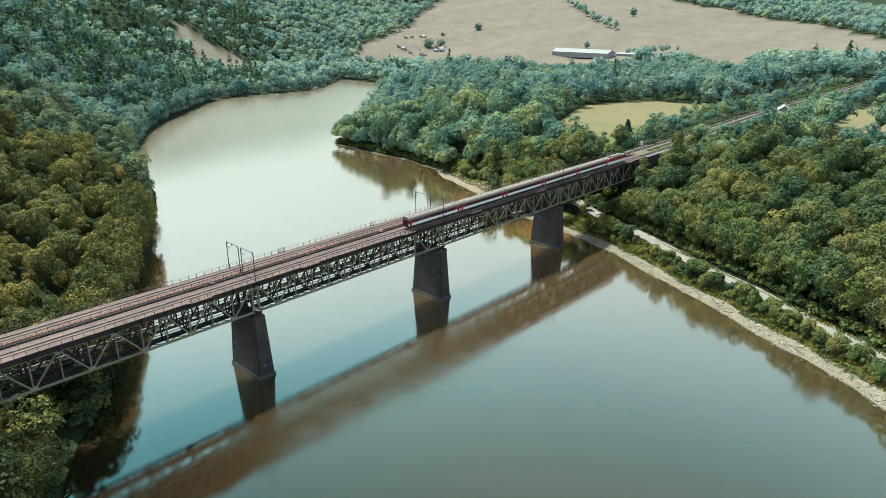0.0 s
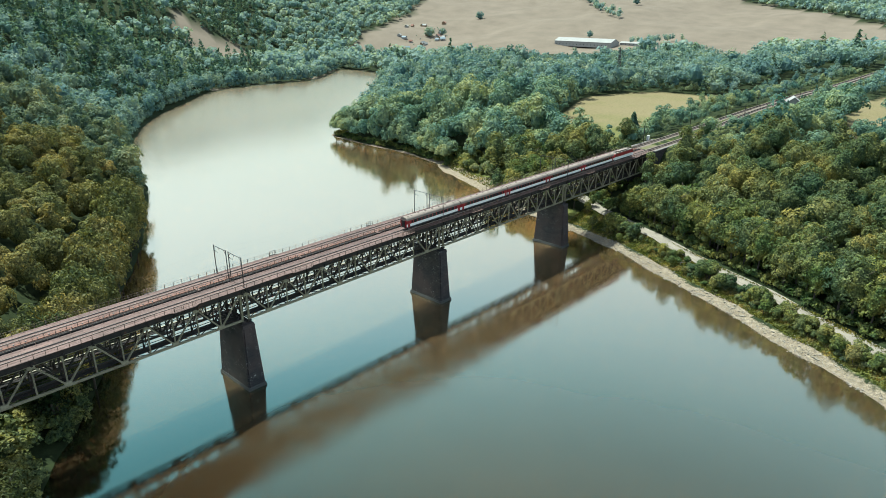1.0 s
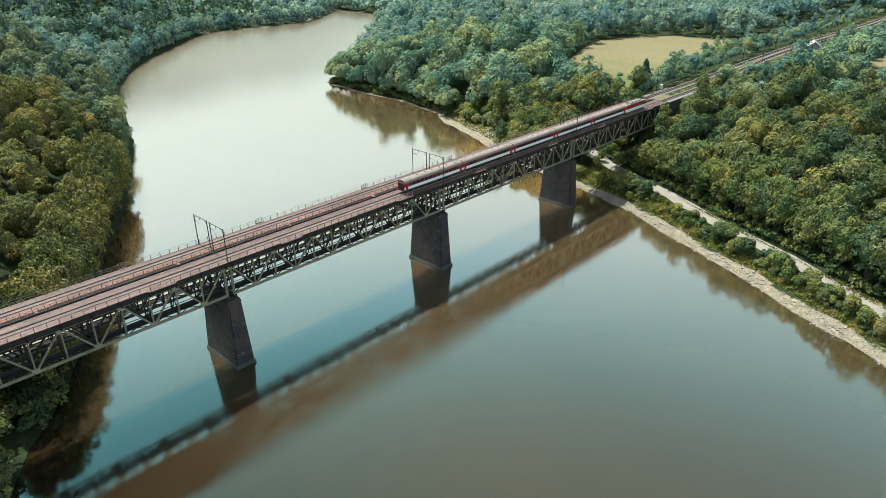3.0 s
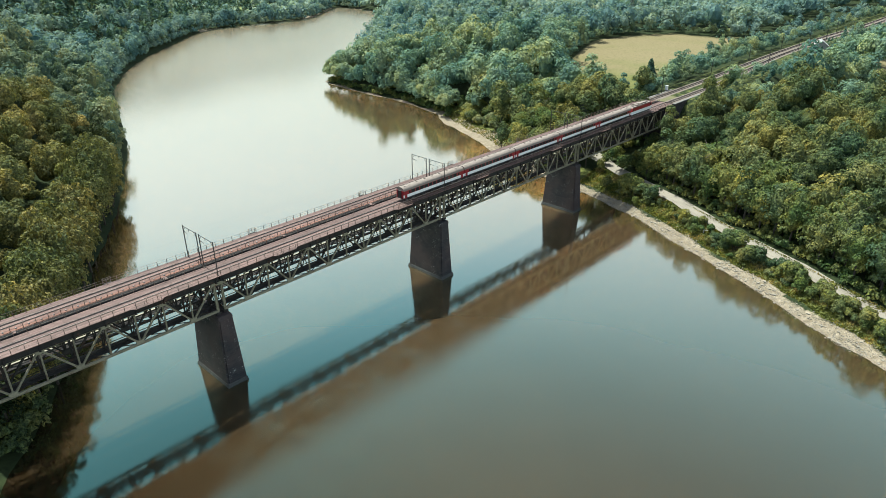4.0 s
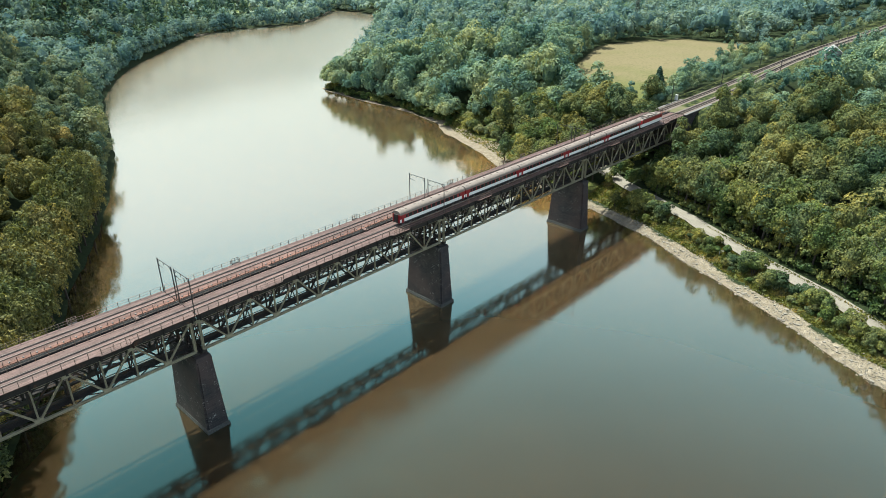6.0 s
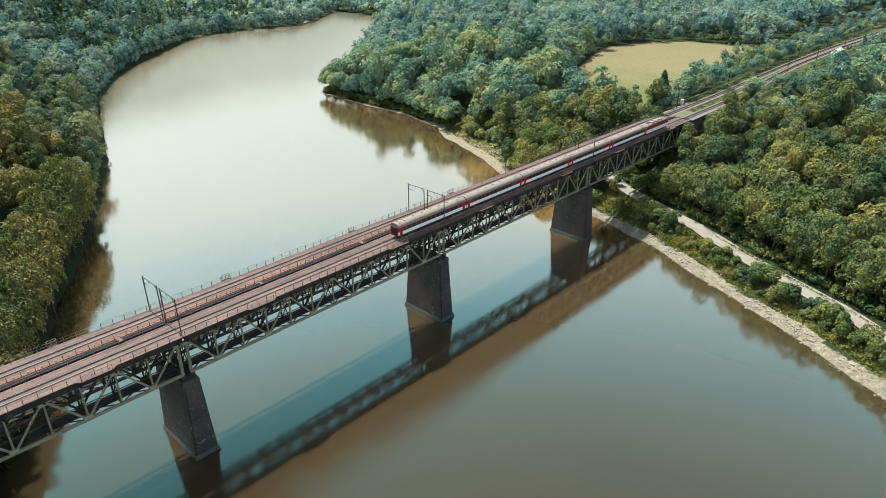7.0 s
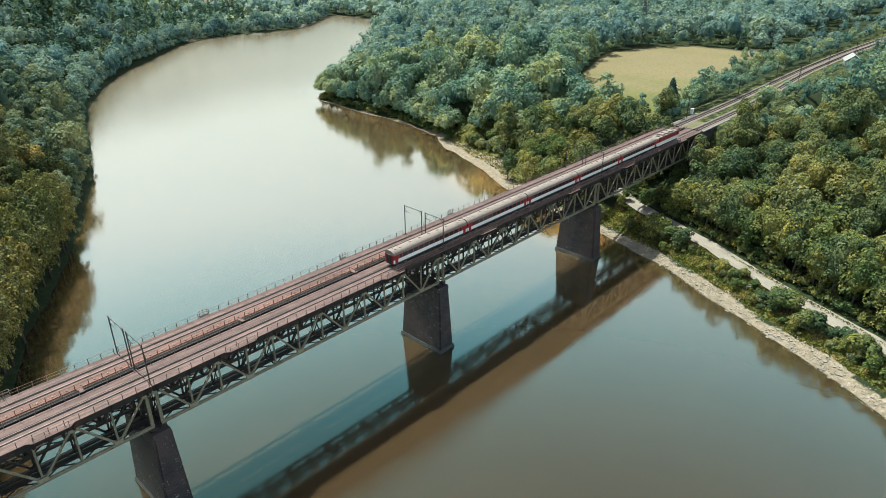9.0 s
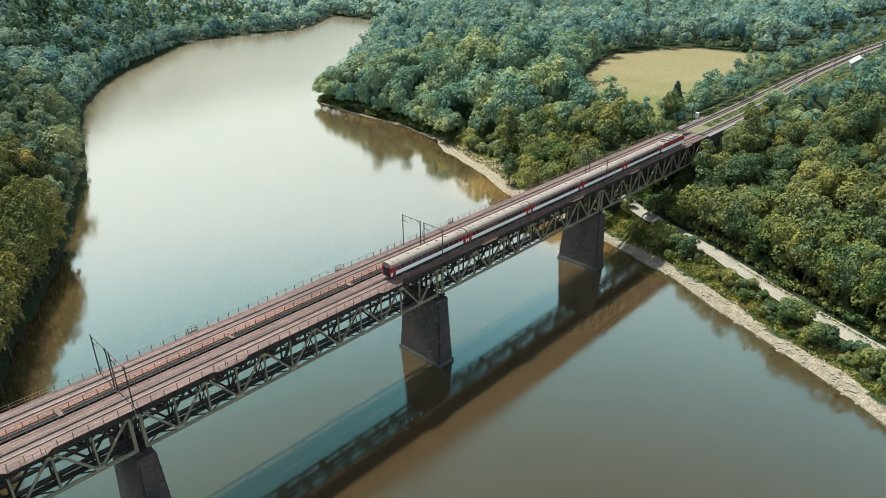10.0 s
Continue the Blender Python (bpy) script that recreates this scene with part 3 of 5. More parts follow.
    bp = nt.nodes.new("ShaderNodeBump")
    bp.inputs["Strength"].default_value, bp.inputs["Distance"].default_value = 0.5, 0.25
    nt.links.new(n3.outputs[0], bp.inputs["Height"])
    nt.links.new(bp.outputs[0], b.inputs["Normal"])
    nt.links.new(b.outputs[0], out.inputs[0])
    return m


def build_ground():
    n = 280
    u = np.linspace(-1, 1, n)
    k = 5.2
    gx = 110 + 3300 * np.sinh(k * u) / math.sinh(k)
    gy = 90 + 3300 * np.sinh(k * u) / math.sinh(k)
    X, Y = np.meshgrid(gx, gy)
    H, d, left = land(X, Y)
    x, y = X.ravel(), Y.ravel()
    me = bpy.data.meshes.new("ground")
    co = np.stack([x, y, H.ravel()], 1)
    me.vertices.add(n * n)
    me.vertices.foreach_set("co", co.astype(np.float32).ravel())
    i = np.arange(n - 1)
    a = (i[:, None] * n + i[None, :]).ravel()
    q = np.stack([a, a + 1, a + n + 1, a + n], 1).astype(np.int32)
    me.loops.add(q.size)
    me.loops.foreach_set("vertex_index", q.ravel())
    me.polygons.add(len(q))
    me.polygons.foreach_set("loop_start", np.arange(0, q.size, 4, dtype=np.int32))
    me.polygons.foreach_set("use_smooth", np.ones(len(q), bool))
    me.update(calc_edges=True)
    dd, ll = d.ravel(), left.ravel()
    wide = np.exp(-((y - 92) / 30) ** 2)
    thin = smooth(y, 130, 160) * (y < 400)
    shore = (1 - smooth(dd + 1.5 * np.sin(0.21 * y), 3.0 + 6.5 * wide - 2.0 * thin, 7.0 + 7 * wide - 4.0 * thin)) * np.where(ll & (y < 540), 0.0, 1.0)
    dm = np.zeros(len(x))
    grassy = in_poly(x, y, MEADOW) | in_poly(x, y, MEADOW_B)
    strip = (~ll) * smooth(dd, 4, 7) * (1 - smooth(dd, 13, 18)) * 0.95 * (y < 140)
    dm = grassy.astype(float)
    rail_side = (np.abs(y - 7.6) < 14) & (x > 150) & (x < 650)
    strip = np.maximum(strip, 0.42 * rail_side)
    moist = np.clip(1.0 - smooth(x + 0.25 * (y - 70), 185, 265) + 0.35 * waves(x, y, 26, 9), 0, 1) * 0.85 + 0.1
    fld = (big_field(x, y) | in_poly(x, y, CLEARING)).astype(float)
    for nm, v in (("meadow", dm), ("field", fld), ("stones", shore), ("grass", strip), ("lush", moist)):
        at = me.attributes.new(nm, "FLOAT", "POINT")
        at.data.foreach_set("value", v.astype(np.float32))
    me.materials.append(ground_material())
    return tagged(new("ground", me), "wooded valley banks with meadows, dry fields and stony shores", "ground", kind="structure")


build_ground()


def build_water():
    bm = bmesh.new()
    bmesh.ops.create_grid(bm, x_segments=2, y_segments=2, size=1600)
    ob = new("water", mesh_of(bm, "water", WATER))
    ob.location = (100, 200, 0)
    tagged(ob, "calm grey-green reservoir water with mirror-like reflections", "water", kind="structure")


build_water()


def build_path():
    bm = bmesh.new()
    pts = []
    for (ax, ay), (bx, by) in zip(PATH_LINE, PATH_LINE[1:]):
        k = max(2, int(math.hypot(bx - ax, by - ay) / 4))
        pts += [(ax + (bx - ax) * i / k, ay + (by - ay) * i / k) for i in range(k)]
    pts.append(PATH_LINE[-1])
    rows = []
    for i, (x, y) in enumerate(pts):
        a, b = pts[max(0, i - 1)], pts[min(len(pts) - 1, i + 1)]
        dx, dy = b[0] - a[0], b[1] - a[1]
        L = math.hypot(dx, dy)
        nx, ny = -dy / L, dx / L
        z = ground_at(x, y) + 0.35
        w = 2.5 + 0.3 * math.sin(i * 1.3)
        rows.append([bm.verts.new((x + nx * s * w, y + ny * s * w, z - (0.55 if abs(s) > 1.2 else 0))) for s in (-1.35, -1, 1, 1.35)])
    for a, b in zip(rows, rows[1:]):
        for j in range(3):
            bm.faces.new((a[j], a[j + 1], b[j + 1], b[j]))
    bmesh.ops.recalc_face_normals(bm, faces=bm.faces)
    ob = new("path", mesh_of(bm, "path", GRAVEL))
    tagged(ob, "pale gravel shore track running under the bridge", "path", kind="structure")


build_path()

# ---- railway bridge ----
SPAN, PIER_X = 70.4, 1.9
PIERS = [PIER_X + SPAN * i for i in (-2, -1, 0, 1)]
YC = (4.0, 11.2)
ZB, ZT, ZD = 18.85, 25.9, 27.75


def build_pier(x):
    t = thing("bridge_pier", (x, 7.0, -6), "tapered dark squared-stone bridge pier standing in the water", "pier", "piers of the bridge")
    bm = bmesh.new()
    frustum(bm, (-2.45, 2.45, -7.0, 7.0), (-1.75, 1.75, -6.0, 6.0), 6, 22.9)
    bmesh.ops.bevel(bm, geom=[e for e in bm.edges if abs(e.verts[0].co.z - e.verts[1].co.z) > 5], offset=0.35, segments=2, affect="EDGES")
    part("shaft", bm, MASONRY, t)
    bm = bmesh.new()
    frustum(bm, (-2.62, 2.62, -7.18, 7.18), (-2.59, 2.59, -7.14, 7.14), 0, 6.3)
    frustum(bm, (-2.59, 2.59, -7.14, 7.14), (-2.53, 2.53, -7.08, 7.08), 6.3, 6.38)
    frustum(bm, (-2.52, 2.52, -7.07, 7.07), (-2.49, 2.49, -7.03, 7.03), 6.38, 6.85)
    frustum(bm, (-2.49, 2.49, -7.03, 7.03), (-2.41, 2.41, -6.95, 6.95), 6.85, 6.95)
    part("plinth", bm, PLINTH, t, "grey-green stone plinth at the waterline")
    bm = bmesh.new()
    frustum(bm, (-1.74, 1.74, -5.98, 5.98), (-1.55, 1.55, -5.75, 5.75), 22.9, 23.75)
    part("coping", bm, MASONRY, t)
    return t


for px in PIERS:
    build_pier(px)


def build_abutment(x):
    t = thing("bridge_abutment", (x, 7.6, 10), "dark masonry abutment at the end of the bridge", "abutment")
    bm = bmesh.new()
    box(bm, -1.8, 1.6, -7.2, 7.2, 0, 7.9)
    box(bm, 1.6, 27, -7.2, -6.0, 0, 17.2)
    box(bm, 1.6, 27, 6.0, 7.2, 0, 17.2)
    box(bm, 1.6, 3.0, -6.0, 6.0, 0, 17.2)
    part("wall", bm, MASONRY, t)
    bm = bmesh.new()
    for s in (-1, 1):
        box(bm, 1.5, 27.2, s * 6.75 - 0.45, s * 6.75 + 0.45, 17.2, 17.5)
    part("coping", bm, COPING, t)
    bm = bmesh.new()
    box(bm, 2.9, 27.4, -6.0, 6.0, 14.0, 17.3)
    part("fill", bm, VERGE, t, "grassy earth fill behind the abutment")


ABUT = PIER_X + SPAN * 2
build_abutment(ABUT)


def build_span(inner, gaps):
    """One single-track deck truss span, seventy metres long, at the origin's pier axis."""
    t = thing("truss_span", (0, 0, ZB - 0.35), "olive-painted riveted steel deck truss span carrying one track", "bridge span", "truss spans of the bridge")
    z0 = ZB - 0.35
    N, a, b = 12, 0.85, SPAN - 0.85
    xs = [a + (b - a) * i / N for i in range(N + 1)]
    zb, zt, zd = ZB - z0, ZT - z0, ZD - z0
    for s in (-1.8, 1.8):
        # inner truss planes get the paint with shade in its colour
        paint = STEEL if s < 0 else STEEL_SHADED
        for nm, z in (("top_chord", zt), ("bottom_chord", zb)):
            bm = bmesh.new()
            beam(bm, (a - 0.2, s, z), (b + 0.2, s, z), 0.48, 0.42, 0.06)
            for i, x in enumerate(xs):
                if (i % 2 == 0) == (nm == "top_chord"):
                    dz = -0.45 if nm == "top_chord" else 0.45
                    for q in (-0.2, 0.2):
                        box(bm, x - 0.75, x + 0.75, s + q - 0.02, s + q + 0.02, z + dz - 0.4, z + dz + 0.4)
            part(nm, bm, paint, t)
        bm = bmesh.new()
        beam(bm, (0, 0, 0), (0, 0, zt - zb), 0.3, 0.24, 0.04)
        post = mesh_of(bm, "vertical", paint)
        bm = bmesh.new()
        beam(bm, (0, 0, 0), (0, 0, zt - zb), 0.5, 0.4, 0.07)
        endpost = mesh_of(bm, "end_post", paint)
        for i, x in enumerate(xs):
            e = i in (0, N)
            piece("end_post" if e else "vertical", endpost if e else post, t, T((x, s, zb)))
        dx = xs[1] - xs[0]
        for up in (0, 1):
            bm = bmesh.new()
            p, q = ((0, 0, 0), (dx, 0, zt - zb)) if up else ((0, 0, zt - zb), (dx, 0, 0))
            beam(bm, p, q, 0.32, 0.28, 0.05)
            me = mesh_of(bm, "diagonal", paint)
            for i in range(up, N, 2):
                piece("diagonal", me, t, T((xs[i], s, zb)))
        bm = bmesh.new()
        box(bm, -0.5, 0.5, -0.4, 0.4, -0.38, 0.1)
        me = mesh_of(bm, "bearing", STEEL_DARK)
        for x in (a, b):
            piece("bearing", me, t, T((x, s, 0)))
    # floor beams with brackets, cross frames and lateral bracing
    bm = bmesh.new()
    beam(bm, (0, -3.3, zt + 0.75), (0, 2.6, zt + 0.75), 0.4, 0.9, 0.06)
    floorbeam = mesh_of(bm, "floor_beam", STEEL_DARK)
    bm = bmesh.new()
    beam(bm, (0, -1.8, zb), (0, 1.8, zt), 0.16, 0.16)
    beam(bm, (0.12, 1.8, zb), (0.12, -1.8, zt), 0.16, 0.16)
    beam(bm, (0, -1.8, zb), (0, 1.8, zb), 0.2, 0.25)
    frame_x = mesh_of(bm, "cross_brace", STEEL_RUST_SHADED)
    for x in xs:
        piece("floor_beam", floorbeam, t, T((x, 0, 0)))
        piece("cross_brace", frame_x, t, T((x, 0, 0)))
    for s in (-1, 1):
        bm = bmesh.new()
        beam(bm, (0, -1.8 * s, 0), (xs[1] - xs[0], 1.8 * s, 0), 0.18, 0.14)
        lateral = mesh_of(bm, "lateral_brace", STEEL_RUST_SHADED)
        for x in xs[:-1]:
            for z in (zb, zt):
                piece("lateral_brace", lateral, t, T((x, 0, z + 0.08 * s)))
    # assumed planks and bars, added to darken the truss interior and its reflection
    bm = bmesh.new()
    for y in (-0.55, -0.18, 0.18, 0.55):
        box(bm, a, b, y - 0.15, y + 0.15, zb + 0.26, zb + 0.31)
    part("added_walkway", bm, STEEL_DARK, t, "dark plank walkway between the trusses")
    for y in (-0.75, 0.75):
        bm = bmesh.new()
        box(bm, a, b, y - 0.06, y + 0.06, zb + 1.3, zb + 1.42)
        part("added_walkway_bar", bm, STEEL_DARK, t)
    for y in (-0.8, 0.8, 2.5):
        bm = bmesh.new()
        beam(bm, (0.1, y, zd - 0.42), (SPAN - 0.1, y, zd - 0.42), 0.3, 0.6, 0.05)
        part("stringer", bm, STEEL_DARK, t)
    # dark plate added to form the band of shade under the walkway edge
    bm = bmesh.new()
    box(bm, 0.15, SPAN - 0.15, -3.02, -2.96, zd - 1.3, zd - 0.12)
    for i in range(37):
        box(bm, 0.2 + i * 1.93, 0.28 + i * 1.93, -3.1, -3.02, zd - 1.25, zd - 0.15)
    box(bm, 0.15, SPAN - 0.15, -3.12, -2.9, zd - 1.36, zd - 1.28)
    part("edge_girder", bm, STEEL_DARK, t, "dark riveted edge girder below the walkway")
    # deck plates, three strips in panels, with sleepers and rails between
    dx = (SPAN - 0.06) / 12
    ga, gb = gaps
    for y0, y1, nm in ((-3.4, -1.25 - ga, "walkway_plate"), (-1.25 + ga * 0.8, 0.25 - gb * 0.8, "track_plate"), (0.25 + gb, 2.7, "inner_plate")):
        bm = bmesh.new()
        box(bm, 0.012, dx - 0.012, y0, y1, zd - 0.1, zd)
        me = mesh_of(bm, nm, inner if nm == "inner_plate" else DECK)
        for i in range(12):
            piece(nm, me, t, T((0.03 + dx * i, 0, 0)))
    bm = bmesh.new()
    for i in range(int(SPAN / 0.65)):
        box(bm, 0.2 + i * 0.65, 0.42 + i * 0.65, -1.8, 0.8, zd - 0.34, zd - 0.12)
    tagged(part("sleeper_bed", bm, SLEEPER, t, "dark bridge timbers under the rails"), kind="stuff")
    for y in (-1.25, 0.25):
        bm = bmesh.new()
        box(bm, 0, SPAN, y - 0.075, y + 0.075, zd - 0.12, zd - 0.08)
        box(bm, 0, SPAN, y - 0.02, y + 0.02, zd - 0.08, zd + 0.12)
        box(bm, 0, SPAN, y - 0.05, y + 0.05, zd + 0.12, zd + 0.18)
        part("rail", bm, RAIL, t)
    if inner is DECK_RUST:
        bm = bmesh.new()
        box(bm, 0.1, SPAN - 0.1, 1.75, 2.58, zd + 0.1, zd + 0.14)
        box(bm, 0.1, SPAN - 0.1, 1.78, 1.84, zd, zd + 0.1)
        box(bm, 0.1, SPAN - 0.1, 2.48, 2.54, zd, zd + 0.1)
        for i in range(24):
            box(bm, 1.2 + i * 2.93, 1.3 + i * 2.93, 1.73, 2.6, zd + 0.14, zd + 0.17)
        part("kerb_plate", bm, KERB, t, "red-brown rusty kerb plate along the inner edge")
        bm = bmesh.new()
        box(bm, -0.13, 0.13, -0.11, 0.11, 0, 0.16)
        box(bm, -0.07, 0.07, -0.06, 0.06, 0.16, 0.26)
        me = mesh_of(bm, "cable_clip", PLASTER)
        for i in range(32):
            piece("cable_clip", me, t, T((1.5 + i * (SPAN - 0.8) / 32, 2.1, zd + 0.14)))
    # railings on both edges
    bm = bmesh.new()
    box(bm, -0.05, 0.05, -0.05, 0.05, 0, 1.1)
    box(bm, -0.09, 0.09, -0.09, 0.09, 0, 0.03)
    me = mesh_of(bm, "railing_post", RAILING)
    for y in (-3.32, 2.62):
        for i in range(33):
            piece("railing_post", me, t, T((0.4 + i * (SPAN - 0.8) / 32, y, zd)))
        for z in (0.55, 1.08):
            bm = bmesh.new()
            box(bm, 0.3, SPAN - 0.3, y - 0.018, y + 0.018, zd + z - 0.02, zd + z + 0.02)
            part("handrail", bm, RAILING, t)
    return t


spans = [build_span(DECK, (0.2, 0.46)), build_span(DECK_RUST, (0.46, 0.2))]
for x0 in PIERS:
    for yc in YC:
        m = T((x0, yc, ZB - 0.35)) if yc == YC[0] else T((x0 + SPAN, yc, ZB - 0.35)) @ Matrix.Rotation(math.pi, 4, "Z")
        one = spans[YC.index(yc)]
        if x0 == PIERS[0]:
            one.matrix_basis = m
        else:
            copy_thing(one, m)


def build_refuge(x, y, s):
    """A small refuge platform outside the railing."""
    t = thing("refuge_platform", (x, y, ZD - 0.1), "small railed steel refuge platform on the bridge edge", "platform", "refuges on the bridge")
    bm = bmesh.new()
    box(bm, -0.85, 0.85, 0, s * 0.62, -0.02, 0.08)
    for q in (-1, 1):
        beam(bm, (q * 0.75, 0, -0.9), (q * 0.75, s * 0.6, -0.05), 0.1, 0.1)
    part("floor", bm, STEEL_DARK, t)
    bm = bmesh.new()
    for q in (-0.8, 0, 0.8):
        box(bm, q - 0.035, q + 0.035, s * 0.58 - 0.035, s * 0.58 + 0.035, 0.08, 1.2)
    for z in (0.65, 1.17):
        box(bm, -0.83, 0.83, s * 0.58 - 0.025, s * 0.58 + 0.025, z - 0.03, z + 0.03)
        for q in (-0.8, 0.8):
            box(bm, q - 0.025, q + 0.025, min(0, s * 0.58), max(0, s * 0.58), z - 0.03, z + 0.03)
    part("railing", bm, RAILING, t)


for x in (-86, -51.5, -17, 19.5, 54, 90, 125):
    build_refuge(x, 14.6, 1)


def build_bay(x):
    """A longer widening of the near walkway."""
    t = thing("walkway_bay", (x, 0.6, ZD - 0.1), "widened plate bay of the bridge walkway with railing", "platform", "walkway bays")
    bm = bmesh.new()
    vs = [bm.verts.new((q, y, z)) for z in (0.0, 0.1) for q, y in ((-3.4, -0.003), (3.4, -0.003), (2.6, -0.7), (-2.6, -0.7))]
    for f in ((0, 1, 2, 3), (7, 6, 5, 4), (0, 4, 5, 1), (1, 5, 6, 2), (2, 6, 7, 3), (3, 7, 4, 0)):
        bm.faces.new([vs[k] for k in f])
    bmesh.ops.recalc_face_normals(bm, faces=bm.faces)
    part("floor", bm, DECK, t)
    for q in (-2.4, 0, 2.4):
        bm = bmesh.new()
        beam(bm, (q, 0.4, -1.0), (q, -0.65, -0.06), 0.1, 0.12)
        part("bracket", bm, STEEL_DARK, t)
    bm = bmesh.new()
    for q in (-2.5, -0.85, 0.85, 2.5):
        box(bm, q - 0.035, q + 0.035, -0.68, -0.61, 0.1, 1.2)
    for z in (0.65, 1.18):
        box(bm, -2.5, 2.5, -0.67, -0.62, z - 0.03, z + 0.03)
    part("railing", bm, RAILING, t)


for x in (-84, -52, -14.5, 17.5, 56, 88, 126):
    build_bay(x)


def build_trough():
    t = thing("cable_trough", (PIERS[0], 7.6, ZD - 0.1), "black cable trough with pipes between the two bridge decks", "cable trough")
    bm = bmesh.new()
    L = ABUT - PIERS[0]
    box(bm, 0, L, -0.8, 0.8, -0.3, -0.2)
    box(bm, 0, L, -0.5, -0.05, -0.2, 0.22)
    tube(bm, [(0, 0.2, -0.05), (L, 0.2, -0.05)], 0.14, 0.14, 8)
    tube(bm, [(0, 0.55, -0.08), (L, 0.55, -0.08)], 0.1, 0.1, 8)
    part("trough", bm, PIPE, t)
    for y, z, r in ((-0.28, 0.27, 0.13), (0.32, 0.16, 0.1), (0.66, 0.1, 0.07)):
        bm = bmesh.new()
        tube(bm, [(x * 2.9, y + 0.05 * math.sin(x * 2.3 + y * 9), z + 0.03 * math.sin(x * 1.7 + y)) for x in range(int(L / 2.9) + 1)], r, r, 6)
        part("pipe", bm, BLACK, t)
    bm = bmesh.new()
    box(bm, 0.4, 0.55, -0.85, 0.85, -0.42, -0.3)
    me = mesh_of(bm, "bracket", STEEL_DARK)
    for i in range(int(L / 5.87)):
        piece("bracket", me, t, T((i * 5.87, 0, 0)))
    bm = bmesh.new()
    box(bm, -0.55, 0.55, -0.82, 0.82, 0, 0.05)
    cover = mesh_of(bm, "cover_plate", DECK)
    r = random.Random(17)
    for i in range(10):
        piece("cover_plate", cover, t, T((4 + i * L / 10 + r.uniform(-3, 3), r.uniform(-0.25, 0.25), 0.41)) @ Matrix.Rotation(r.uniform(-0.2, 0.2), 4, "Z") @ Matrix.Diagonal((r.uniform(0.5, 1.2), r.uniform(0.5, 0.95), 1, 1)))


build_trough()


def build_portal(x, y0, y1):
    """A catenary portal over one track: two posts and a cross beam."""
    t = thing("catenary_portal", (x, (y0 + y1) / 2, ZD - 0.02), "dark steel catenary portal over one track on the bridge", "catenary mast", "catenary portals")
    w = (y1 - y0) / 2
    for s in (-1, 1):
        bm = bmesh.new()
        beam(bm, (0, s * w, 0), (0, s * w, 7.8), 0.15, 0.15, 0.02)
        box(bm, -0.25, 0.25, s * w - 0.25, s * w + 0.25, 0, 0.06)
        part("post", bm, GALV, t)
    bm = bmesh.new()
    beam(bm, (0, -w, 7.6), (0, w, 7.6), 0.09, 0.12)
    beam(bm, (0, -w, 6.6), (0, -w + 1.0, 7.5), 0.07, 0.07)
    beam(bm, (0, w, 6.6), (0, w - 1.0, 7.5), 0.07, 0.07)
    part("cross_beam", bm, GALV, t)
    bm = bmesh.new()
    tube(bm, [(0, w - 0.1, 6.3), (0, 0.9, 6.15)], 0.04, 0.04, 6)
    tube(bm, [(0, 0.3, 7.5), (0, 0.3, 7.0)], 0.06, 0.06, 6)
    tube(bm, [(0, w - 0.15, 6.3), (0, w - 0.75, 6.27)], 0.09, 0.09, 6)
    part("cantilever", bm, BLACK, t, "dark registration arm with insulator")


for x in PIERS[1:] + [ABUT + 6]:
    if x < ABUT:
        build_portal(x, 1.25, 7.1)
        build_portal(x, 8.3, 14.1)


def build_wires():
    for k, yc in enumerate(YC):
        t = thing("contact_wire", (PIERS[0], yc + (-0.5 if k == 0 else 0.5), ZD + 5.6), "thin copper contact wire and messenger over the track", "overhead wire", "overhead wires")
        bm = bmesh.new()
        L = ABUT - PIERS[0] + 60
        tube(bm, [(0, 0, 0), (L, 0, 0)], 0.006, 0.006, 4)
        part("contact_line", bm, BLACK, t)
        bm = bmesh.new()
        pts = []
        for i in range(int(L / 5.867) + 1):
            ph = (i * 5.867 % SPAN) / SPAN
            pts.append((i * 5.867, 0.3, 1.5 - 0.9 * (1 - (2 * ph - 1) ** 2)))
        tube(bm, pts, 0.006, 0.006, 4)
        part("messenger_line", bm, BLACK, t)


build_wires()


def line_y(k, x):
    """Centre of the two tracks beyond the bridge: they draw together and bend a little."""
    q = float(smooth(np.array(x), ABUT + 30, 315))
    bend = 3.0 * q - 4.5 * float(smooth(np.array(x), 360, 520))
    return (3.5 + 3.6 * q if k == 0 else 11.7) + bend


def build_line():
    """Double track on ballast beyond the far abutment."""
    x0, x1 = ABUT + 1.6, 640
    n = 120
    xs = [(x1 - x0) * i / n for i in range(n + 1)]
    for k, yc in enumerate(YC):
        y0 = line_y(k, x0)
        t = thing("railway_track", (x0, y0, 27.2), "single railway track on pale brown ballast", "railway track", "tracks beyond the bridge")
        def strip(bm, profile, closed):
            rows = [[bm.verts.new((x, line_y(k, x0 + x) - y0 + y, z)) for y, z in profile] for x in xs]
            m = len(profile)
            for a, b in zip(rows, rows[1:]):
                for j in range(m if closed else m - 1):
                    bm.faces.new((a[j], b[j], b[(j + 1) % m], a[(j + 1) % m]))
        bm = bmesh.new()
        strip(bm, ((-2.7, 0.04), (-1.6, 0.32), (1.6, 0.32), (2.5, 0.05)), False)
        part("ballast", bm, BALLAST, t)
        bm = bmesh.new()
        for i in range(int((x1 - x0) / 0.9)):
            q = line_y(k, x0 + i * 0.9) - y0
            box(bm, i * 0.9, i * 0.9 + 0.26, q - 1.25, q + 1.25, 0.3, 0.42)
        tagged(part("sleeper_bed", bm, SLEEPER, t), kind="stuff")
